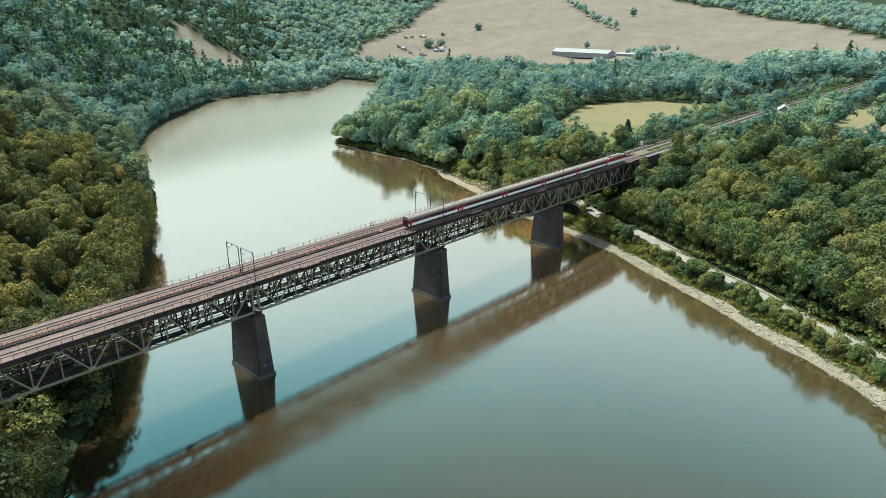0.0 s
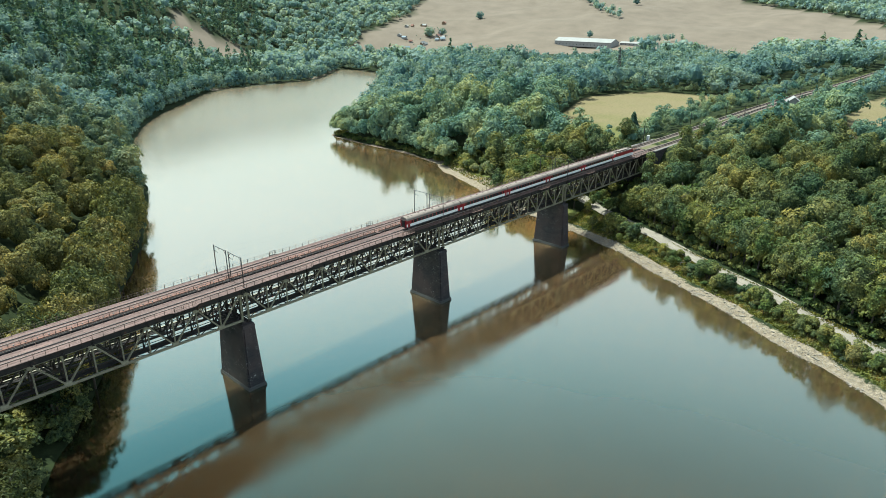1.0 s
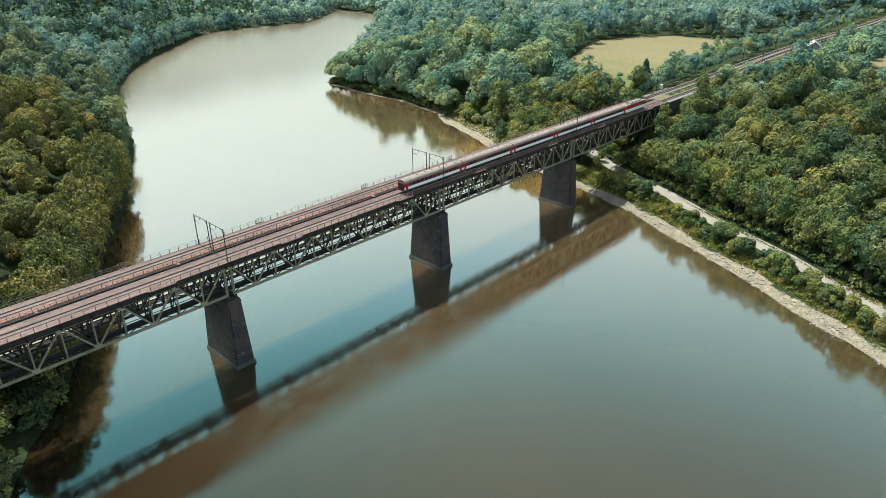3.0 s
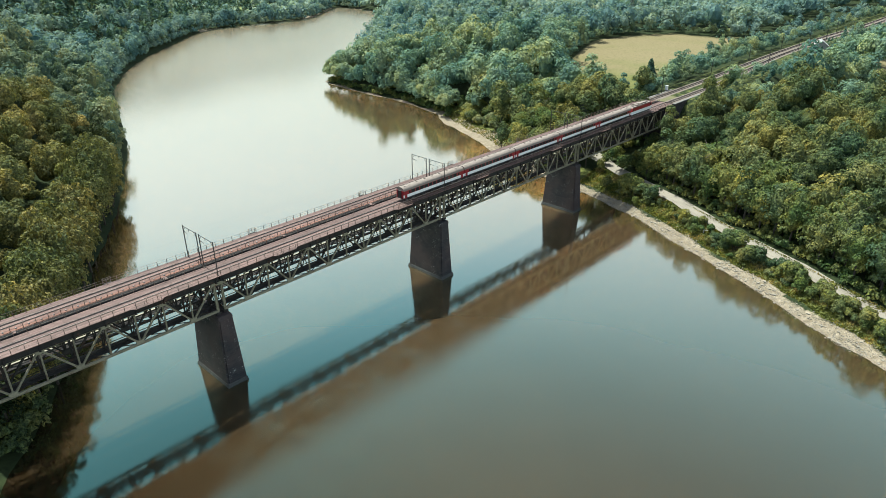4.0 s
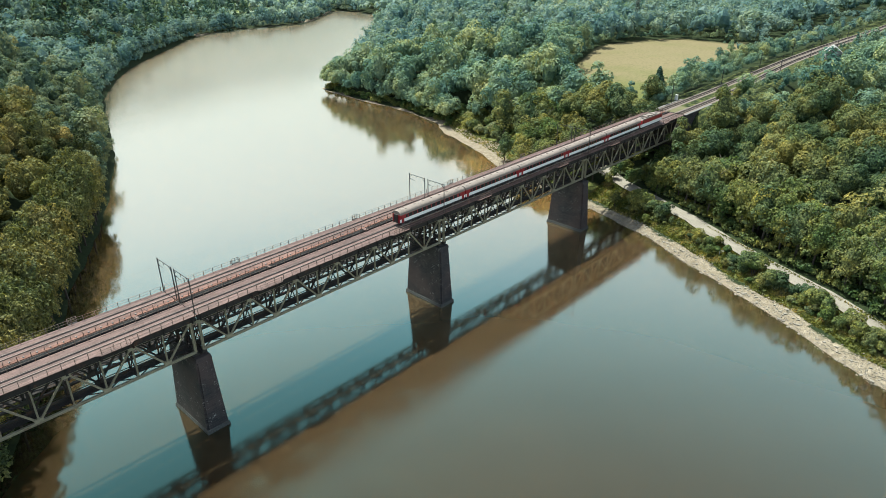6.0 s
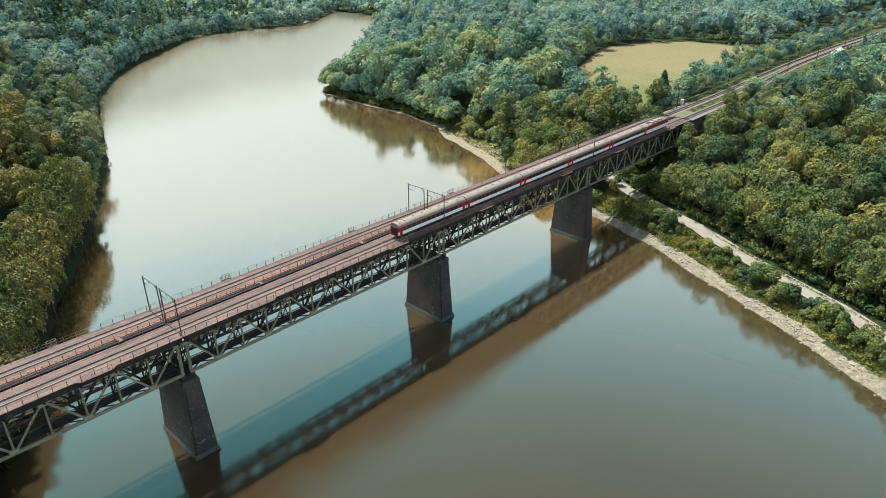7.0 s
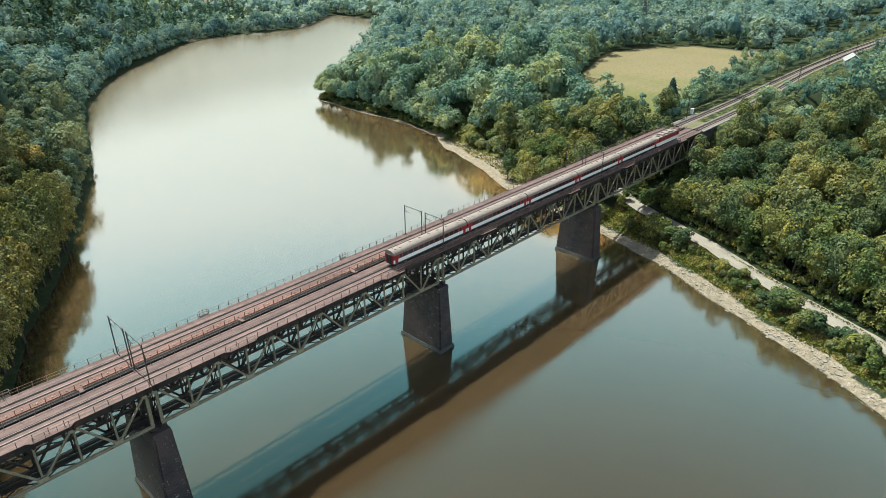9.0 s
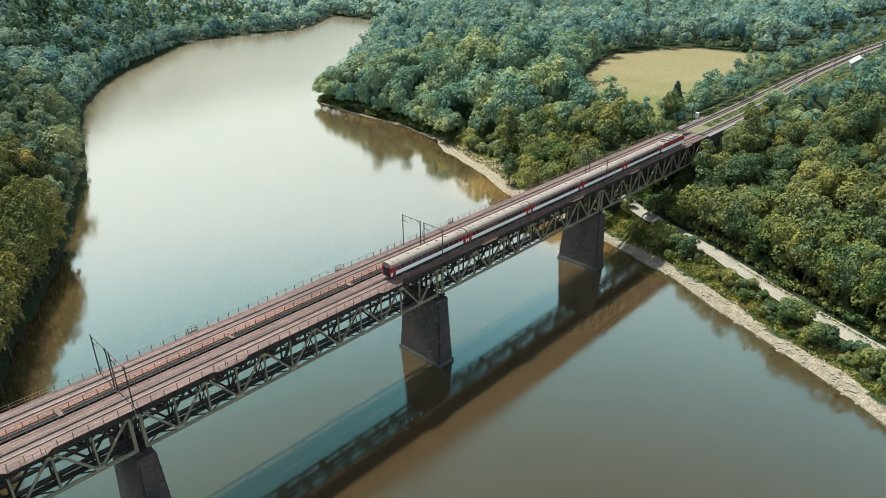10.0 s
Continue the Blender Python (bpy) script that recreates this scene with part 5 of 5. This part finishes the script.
    if key == "near" and kind == "leaf":
        SPECIMENS += tree_row(PATH_LINE, 1, 5.4, 5.6, -190, -4, 1.05, 1.45, "right", 1) + tree_row(PATH_LINE, 1, 4.8, 4.0, -190, -6, 0.14, 0.26, "right", 4) + tree_row(PATH_LINE, -1, 6.6, 4.6, -180, -10, 0.12, 0.22, "right", 5) + tree_row([(112, 4), (138, 4)], -1, 0, 4.5, -20, 20, 0.5, 0.65, "right", 7) + tree_row([(146, -2), (172, -5)], -1, 1.0, 3.2, -20, 20, 0.2, 0.32, "right", 15) + tree_row([(146, -5), (176, -9)], -1, 1.0, 3.6, -20, 20, 0.34, 0.46, "right", 16) + tree_row([(110, -3), (140, -3)], -1, 2.5, 5.5, -20, 20, 0.95, 1.25, "right", 8) + tree_row([(108, 12), (138, 14)], -1, 0, 4.5, -20, 20, 0.5, 0.65, "right", 9) if side == "right" else tree_row(LEFT_SHORE, -1, 2.0, 6.0, -70, -9, 0.95, 1.2, "left", 2) + tree_row(LEFT_SHORE, -1, 1.6, 5.0, 14, 140, 1.15, 1.35, "steep", 3) + tree_row(LEFT_SHORE, -1, 6.0, 6.0, 17, 140, 1.2, 1.4, "steep", 13)
    tmpl = {"near": NEAR, "middle": MIDDLE, "farther": FARTHER, "farthest": FARTHEST}[key] if kind == "leaf" else (FIR_MID if key in ("near", "middle") else FIR_FAR)
    blocks.setdefault((side, kind, key), []).append(place(tmpl, x, y, z - 0.4, s, rng))
for (side, kind, key), qs in blocks.items():
    mat = NEEDLE_HAZE if kind == "fir" else ((LEAF_SLOPE_HAZE if key == "middle" else LEAF_BEECH) if side == "left" else LEAF_MID_HAZE if key == "middle" else LEAF) if key in ("near", "middle") else LEAF_FAR_HAZE if key == "farther" else LEAF_HILL_HAZE
    nm = "conifer_wood" if kind == "fir" else "woodland"
    lab = {"near": "dense sunlit broadleaf woodland on the reservoir bank", "middle": "broadleaf woodland covering the valley side", "farther": "distant mixed woodland on the valley slopes",
           "farthest": "far hazy woods beyond the fields"}[key] if kind == "leaf" else "dark conifers standing among the woodland"
    tagged(new(nm, quad_mesh(nm, np.concatenate([q for q, _ in qs]), mat, np.concatenate([w for _, w in qs]))), lab, "woodland", kind="stuff")

TREE_MESHES = []
for k, (mat, n) in enumerate(((LEAF, 1280), (LEAF_FRESH, 1280), (LEAF_BEECH, 1280), (LEAF_SILVER, 1280), (LEAF_FRESH, 1280), (LEAF_DIM, 1280))):
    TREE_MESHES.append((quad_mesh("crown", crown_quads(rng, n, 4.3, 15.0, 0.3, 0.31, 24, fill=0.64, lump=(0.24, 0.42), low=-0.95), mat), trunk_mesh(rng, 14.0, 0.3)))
SMALL_CROWNS = [quad_mesh("crown", crown_quads(rng, 640, 5.0, 15.0, 0.0, 0.55, 16, fill=0.66), m) for m in (LEAF, LEAF_FRESH, LEAF_BEECH, LEAF_SILVER, LEAF_FRESH, LEAF_DIM)]
FAR_CROWN = quad_mesh("crown", crown_quads(rng, 300, 6.0, 15.0, 0.0, 0.95, 14, fill=0.72), LEAF_FAR_HAZE)
TREE_LABELS = ["dark green broadleaf tree on the wooded bank", "fresh green broadleaf tree beside the water", "dense deep-green tree at the edge of the wood",
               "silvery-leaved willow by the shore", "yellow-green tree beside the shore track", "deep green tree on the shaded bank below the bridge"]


def build_tree(k, x, y, z, s, turn, tall=1.0):
    z = z - 2.4 * s if x > 500 else z
    t = thing("tree", (x, y, z - 0.2), TREE_LABELS[k], "tree", "trees along the banks")
    crown, trunk = TREE_MESHES[k]
    if s < 0.5:
        crown = SMALL_CROWNS[k]
    if x > 500:
        crown = FAR_CROWN
    m = Matrix.Rotation(turn, 4, "Z") @ Matrix.Diagonal((s, s, s * tall * (0.92 + 0.2 * ((turn * 7.3) % 1)), 1))
    piece("trunk", trunk, t, m)
    piece("crown", crown, t, m)


FIR = quad_mesh("crown", np.concatenate([conifer_quads(rng, 1700, 4.6, 20, 0.6), conifer_quads(rng, 420, 3.2, 19, 1.0)]), NEEDLE_HAZE)
FIR_TRUNK = trunk_mesh(rng, 13.0, 0.26)


def build_fir(x, y, s, turn):
    t = thing("fir_tree", (x, y, ground_at(x, y) - 0.2), "dark pointed conifer standing at the edge of the meadow", "tree", "conifers near the line")
    m = Matrix.Rotation(turn, 4, "Z") @ Matrix.Diagonal((s * 1.35, s * 1.35, s, 1))
    piece("trunk", FIR_TRUNK, t, m)
    piece("crown", FIR, t, m)


for x, y, s in ((184, 33, 1.0),):
    build_fir(x, y, s, x)

rs = random.Random(4)
for x, y, z, s, side in SPECIMENS:
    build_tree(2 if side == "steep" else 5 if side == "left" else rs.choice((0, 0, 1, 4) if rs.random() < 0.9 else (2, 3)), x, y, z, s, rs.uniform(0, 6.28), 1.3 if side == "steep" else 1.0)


# ---- right bank: bushes, stones, grass ----
BUSH = [quad_mesh("foliage", crown_quads(rng, 460, 1.6, 2.7, 0.0, 0.2, 9, fill=0.66), m) for m in (LEAF_FRESH, LEAF, LEAF_SILVER, LEAF_FRESH)]
BUSH_LABEL = ["fresh green bush on the grassy bank", "dark green bush beside the shore track", "grey-green willow bush near the stones", "yellow-green shrub on the bank"]


def build_bush(k, x, y, s, turn):
    t = thing("bush", (x, y, ground_at(x, y) - 0.15), BUSH_LABEL[k], "bush", "bushes on the banks")
    piece("foliage", BUSH[k], t, Matrix.Rotation(turn, 4, "Z") @ Matrix.Diagonal((s, s * 0.9, s, 1)))
    piece("stem", STEM, t, Matrix.Diagonal((s, s, s, 1)))


bm = bmesh.new()
for a in (0.3, 2.2, 4.4):
    tube(bm, [(0, 0, -0.3), (0.3 * math.cos(a), 0.3 * math.sin(a), 0.8), (0.7 * math.cos(a), 0.7 * math.sin(a), 1.7)], 0.06, 0.02, 5)
STEM = mesh_of(bm, "stem", BARK)


def bank_points(n, lo, hi, y0, y1, r, chain=RIGHT_SHORE):
    """Points between two distances from the right shore."""
    out = []
    while len(out) < n:
        x, y = r.uniform(-40, 170, 4000), r.uniform(y0, y1, 4000)
        z, d, left = land(x, y)
        k = (~left) & (d > lo) & (d < hi)
        out += list(zip(x[k], y[k], z[k], d[k]))
    return out[:n]


rb = np.random.RandomState(21)
pd_line = lambda x, y: float(chain_distance(np.array([x]), np.array([y]), PATH_LINE)[0][0])
for x, y, z, d in bank_points(100, 6.2, 11.5, -165, 16, rb):
    if pd_line(x, y) > 5.4 and not (-3 < y < 17):
        build_bush(rb.randint(0, 4), x, y, rb.uniform(0.3, 0.9) * (1.6 if rb.rand() < 0.2 else 1), rb.uniform(0, 6.28))
for x, y, z, d in bank_points(250, 9.0, 18.5, -165, 16, rb):
    q = pd_line(x, y)
    if q > 4.4 and not (-3 < y < 17):
        build_bush(rb.choice((0, 1, 1, 3)), x, y, min(0.6 + 2.6 * rb.rand() ** 1.6, 0.46 * (q - 1.8)), rb.uniform(0, 6.28))
for x, y, z, d in bank_points(80, 12, 24, 52, 165, rb):
    build_bush(rb.choice((0, 2, 2, 3)), x, y, rb.uniform(1.0, 2.6), rb.uniform(0, 6.28))
for x, y, s, k in ((84.7, -35.0, 0.5, 4), (57.0, -88.9, 0.44, 1), (66, -73, 0.26, 4), (75, -48, 0.25, 2), (46, -108, 0.4, 2), (99, -8, 0.5, 0), (96, 2, 0.45, 2),
                   (38, -121, 0.4, 4), (90, -14, 0.3, 1), (69, -61, 0.36, 0), (52, -99, 0.3, 4), (74, -54, 0.34, 0), (61, -80, 0.4, 4),
                   (49, -103, 0.42, 1), (79.5, -41, 0.3, 1), (64, -77, 0.3, 2), (33, -128, 0.45, 0), (55, -92, 0.36, 0), (71, -63, 0.22, 4)):
    build_tree(k, x, y, ground_at(x, y), s, x)


def build_stones():
    r = np.random.RandomState(31)
    pts = bank_points(8200, -0.8, 7.4, -170, 45, r)
    cube = np.array([[(-1, -1, -1), (1, -1, -1), (1, 1, -1), (-1, 1, -1)], [(-1, -1, 1), (1, -1, 1), (1, 1, 1), (-1, 1, 1)], [(-1, -1, -1), (1, -1, -1), (1, -1, 1), (-1, -1, 1)],
                     [(-1, 1, -1), (1, 1, -1), (1, 1, 1), (-1, 1, 1)], [(-1, -1, -1), (-1, 1, -1), (-1, 1, 1), (-1, -1, 1)], [(1, -1, -1), (1, 1, -1), (1, 1, 1), (1, -1, 1)]], float)
    corner = np.array([(i, j, k) for i in (-1, 1) for j in (-1, 1) for k in (-1, 1)], float)
    idx = ((cube + 1) / 2 @ np.array([4, 2, 1])).astype(int)
    out = []
    for x, y, z, d in pts:
        if y > 20 and r.rand() < 0.45:
            continue
        if d > 4.4 - 1.6 * math.sin(0.21 * y) + r.uniform(-2.4, 2.6):
            continue
        s = r.uniform(0.05, 0.15) * (2.8 if r.rand() < 0.06 else 1)
        c = corner * r.uniform(0.6, 1.0, (8, 3)) * s * np.array([1.2, 0.9, 0.6])
        a = r.uniform(0, 6.28)
        c = np.stack([c[:, 0] * math.cos(a) - c[:, 1] * math.sin(a), c[:, 0] * math.sin(a) + c[:, 1] * math.cos(a), c[:, 2]], 1) + np.array([x, y, z + 0.06])
        out.append(c[idx])
    tagged(new("shore_stones", quad_mesh("shore_stones", np.concatenate(out), ROCK)), "pale angular stones along the waterline", "stones", kind="stuff")


build_stones()


def build_grass():
    r = np.random.RandomState(41)
    pts = np.array(bank_points(26000, 5.2, 19, -170, 16, r) + bank_points(2500, 5, 12, 60, 170, r))
    p = pts[:, :3] + np.stack([np.zeros(len(pts)), np.zeros(len(pts)), np.full(len(pts), 0.2)], 1)
    nrm = r.normal(size=(len(p), 3)) * np.array([1, 1, 0.35])
    nrm /= np.linalg.norm(nrm, axis=1)[:, None]
    tagged(new("bank_grass", quad_mesh("bank_grass", leaf_quads(r, p, nrm, 0.42), GRASS)), "rough summer grass and weeds on the bank", "grass", kind="stuff")


build_grass()


# ---- buildings and small things in the valley ----
def build_house(name, x, y, turn, L, W, H, rise, wall, roof, label, category, windows=3, group=""):
    z = ground_at(x, y) - 0.4
    t = thing(name, (x, y, z), label, category, group)
    t.rotation_euler = (0, 0, radians(turn))
    bm = bmesh.new()
    profile_body(bm, [(-W / 2, 0), (W / 2, 0), (W / 2, H), (0, H + rise - 0.1), (-W / 2, H)], -L / 2, L / 2)
    part("wall", bm, wall, t)
    bm = bmesh.new()
    e = 0.5
    for s in (-1, 1):
        a = [(-L / 2 - e, s * (W / 2 + e), H - e * rise / (W / 2)), (L / 2 + e, s * (W / 2 + e), H - e * rise / (W / 2)), (L / 2 + e, 0, H + rise), (-L / 2 - e, 0, H + rise)]
        lo = [bm.verts.new(v) for v in a]
        hi = [bm.verts.new((v[0], v[1], v[2] + 0.22)) for v in a]
        bm.faces.new(lo)
        bm.faces.new(hi[::-1])
        for i in range(4):
            bm.faces.new((lo[i], lo[(i + 1) % 4], hi[(i + 1) % 4], hi[i]))
    bmesh.ops.recalc_face_normals(bm, faces=bm.faces)
    part("roof", bm, roof, t)
    for i in range(windows):
        for s in (-1, 1):
            q = -L / 2 + L * (i + 0.5) / windows
            bm = bmesh.new()
            box(bm, q - 0.55, q + 0.55, s * W / 2 - 0.03, s * W / 2 + 0.03, H * 0.35, H * 0.35 + 1.3)
            part("window", bm, GLASS, t)
    return t


build_house("cottage", 330, -3, 20, 11, 8, 4.5, 3.0, PLASTER, TIN, "white-walled cottage with a pale roof by the railway", "house")
build_house("farm_barn", 838, 465, 91, 104, 26, 8.0, 5.0, PLASTER, TIN, "long low white barn with a pale tin roof", "barn", 16)
build_house("farm_shed", 858, 392, 91, 40, 10, 3.5, 2.0, PLASTER, TIN, "low farm shed with a pale roof beside the barn", "barn", 6)
build_house("cottage", 196, 163, 40, 8, 6, 4.5, 2.6, WOOD, BLUETIN, "timber cottage with a blue tin roof among trees", "house", 2)
rh = random.Random(9)
for i in range(26):
    u, v = rh.uniform(0, 1), rh.uniform(0, 1)
    D, a = 1135 + 270 * v, radians(42.9 + (4.8 - 1.4 * v) * u)
    hx, hy = -149 + D * math.cos(a), -140 + D * math.sin(a)
    build_house("garden_cabin", hx, hy, rh.uniform(0, 180), rh.uniform(5, 10), rh.uniform(4, 7), 3.0, 2.2, rh.choice((PLASTER, PLASTER, WOOD)), rh.choice((TIN, TILE, BLUETIN, TIN)),
                "small garden cabin on the allotment slope", "cabin", 1, "allotment cabins")


def build_cabinet(x, y):
    t = thing("signal_cabinet", (x, y, ground_at(x, y) - 0.1), "white trackside signal cabinet beside the line", "cabinet")
    bm = bmesh.new()
    box(bm, -0.6, 0.6, -0.5, 0.5, 0.3, 2.3)
    part("body", bm, WHITE, t)
    bm = bmesh.new()
    box(bm, -0.7, 0.7, -0.6, 0.6, 2.3, 2.42)
    part("lid", bm, WHITE, t)
    bm = bmesh.new()
    box(bm, -0.65, 0.65, -0.55, 0.55, -0.2, 0.3)
    part("base", bm, COPING, t)


build_cabinet(167, 15.6)


def build_mast(x, y, s):
    t = thing("catenary_mast", (x, y, ground_at(x, y) - 0.1), "grey steel catenary mast with a bracket beside the track", "catenary mast", "catenary masts beyond the bridge")
    bm = bmesh.new()
    beam(bm, (0, 0, 0), (0, 0, 8.2), 0.24, 0.24, 0.03)
    box(bm, -0.4, 0.4, -0.4, 0.4, -0.3, 0.25)
    part("post", bm, GALV, t)
    bm = bmesh.new()
    beam(bm, (0, 0, 7.2), (0, s * 2.7, 7.0), 0.07, 0.07)
    beam(bm, (0, 0, 6.0), (0, s * 2.5, 6.9), 0.06, 0.06)
    beam(bm, (0, s * 1.6, 5.9), (0, s * 2.9, 5.9), 0.05, 0.05)
    part("bracket", bm, BLACK, t)


for x in (160, 215, 270, 325, 380, 435):
    build_mast(x, line_y(1, x) + 2.8, -1)
    if x > 160:
        build_mast(x, line_y(0, x) - 2.6, 1)


def build_pylon(x, y, H):
    t = thing("power_pylon", (x, y, ground_at(x, y) - 0.3), "grey lattice power pylon standing among the trees", "pylon")
    bm = bmesh.new()
    for i in (-1, 1):
        for j in (-1, 1):
            beam(bm, (i * 2.6, j * 2.6, 0), (i * 0.45, j * 0.45, H * 0.8), 0.22, 0.22)
            beam(bm, (i * 0.45, j * 0.45, H * 0.8), (0, 0, H), 0.18, 0.18)
    n = 9
    for k in range(n):
        z0, z1 = H * 0.8 * k / n, H * 0.8 * (k + 1) / n
        w0, w1 = 2.6 - 2.15 * k / n, 2.6 - 2.15 * (k + 1) / n
        for a, b in (((-1, -1), (1, -1)), ((1, -1), (1, 1)), ((1, 1), (-1, 1)), ((-1, 1), (-1, -1))):
            beam(bm, (a[0] * w0, a[1] * w0, z0), (b[0] * w1, b[1] * w1, z1), 0.1, 0.1)
            beam(bm, (b[0] * w0, b[1] * w0, z0), (a[0] * w1, a[1] * w1, z1), 0.1, 0.1)
    part("tower", bm, GALV, t)
    for z, q in ((0.7, 4.2), (0.8, 5.2), (0.9, 3.4)):
        bm = bmesh.new()
        beam(bm, (-q, 0, H * z), (q, 0, H * z), 0.2, 0.25)
        beam(bm, (-q, 0, H * z), (0, 0, H * z + 1.2), 0.1, 0.1)
        beam(bm, (q, 0, H * z), (0, 0, H * z + 1.2), 0.1, 0.1)
        part("cross_arm", bm, GALV, t)


build_pylon(362, 142, 32)

# lone trees in the far fields
for x, y, s in ((951, 789, 1.4), (1266, 606, 1.5), (781, 768, 1.6), (905, 500, 1.0), (812, 762, 1.1)):
    build_tree(2, x, y, ground_at(x, y), s, x)


def build_field_hedges():
    """Hedges across the far field and beside the barn, and fruit trees between the garden cabins."""
    pts = []
    for i in range(34):
        u, v = rh.uniform(-0.1, 1.1), rh.uniform(0, 1)
        D, a = 1135 + 270 * v, radians(42.9 + (4.8 - 1.4 * v) * u)
        pts.append((-149 + D * math.cos(a), -140 + D * math.sin(a), rh.uniform(0.12, 0.3)))
    for i in range(46):
        f = i / 45
        pts.append((1069 + 229 * f + rh.uniform(-9, 9), 541 + 248 * f + rh.uniform(-9, 9), rh.uniform(0.8, 1.3)))
    for i in range(18):
        pts.append((862 + 4 * i + rh.uniform(-6, 6), 398 - 2.8 * i + rh.uniform(-14, 14), rh.uniform(0.7, 1.1)))
    q = np.array(pts)
    z = land(q[:, 0], q[:, 1])[0]
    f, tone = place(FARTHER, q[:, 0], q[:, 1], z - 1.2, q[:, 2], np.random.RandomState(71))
    tagged(new("field_hedges", quad_mesh("field_hedges", f, LEAF_HILL_HAZE, tone)), "hazy hedges and fruit trees across the far fields", "hedge", kind="stuff")


build_field_hedges()


def build_undergrowth():
    """Low scrub that fills the wood's edge and the bank."""
    r = np.random.RandomState(51)
    tm = [crown_quads(r, 60, 1.6, 2.0, -0.2, 0.42, 6, fill=0.6, core_level=1) for _ in range(4)]
    pts = np.array(bank_points(520, 17, 50, -160, 40, r) + bank_points(150, 12, 24, 60, 200, r) + bank_points(160, 2.5, 8, 128, 258, r))
    k = chain_distance(pts[:, 0], pts[:, 1], PATH_LINE)[0] > 3.2
    pts = pts[k]
    # weeds and saplings along the wood's side of the track
    edge = np.array([q[:3] for q in tree_row(PATH_LINE, 1, 4.2, 1.1, -190, -4, 0.5, 1.0, "", 14)])
    pts = np.concatenate([pts[:, :3], edge])
    q, tone = place(tm, pts[:, 0], pts[:, 1], pts[:, 2], r.uniform(0.6, 1.5, len(pts)), r)
    tagged(new("undergrowth", quad_mesh("undergrowth", q, LEAF_FRESH, tone)), "low green scrub under the trees on the bank", "undergrowth", kind="stuff")


build_undergrowth()


def build_left_scrub():
    """Low scrub on the shaded bank under the bridge."""
    r = np.random.RandomState(61)
    tm = [crown_quads(r, 100, 2.0, 3.2, -0.3, 0.45, 6, fill=0.6, core_level=1) for _ in range(3)]
    x, y = r.uniform(-150, -80, 3000), r.uniform(-12, 34, 3000)
    z, d, left = land(x, y)
    k = np.where(left & (d > 0.5) & (d < 26))[0][:280]
    q, tone = place(tm, x[k], y[k], z[k], r.uniform(0.7, 1.6, len(k)), r)
    tagged(new("bank_scrub", quad_mesh("bank_scrub", q, LEAF, tone)), "dark shaded scrub on the steep bank under the bridge", "undergrowth", kind="stuff")


build_left_scrub()


def build_path_rail(x, y, turn):
    t = thing("handrail", (x, y, ground_at(x, y) - 0.1), "short white steel handrail beside the shore track", "railing")
    t.rotation_euler = (0, 0, turn)
    for q in (-2.2, 0.0, 2.2):
        bm = bmesh.new()
        tube(bm, [(q, 0, -0.2), (q, 0, 1.15)], 0.05, 0.05, 8)
        part("post", bm, WHITE, t)
    for z in (0.6, 1.15):
        bm = bmesh.new()
        tube(bm, [(-2.35, 0, z), (2.35, 0, z)], 0.045, 0.045, 8)
        part("bar", bm, WHITE, t)


build_path_rail(83.0, -45.2, radians(-33))
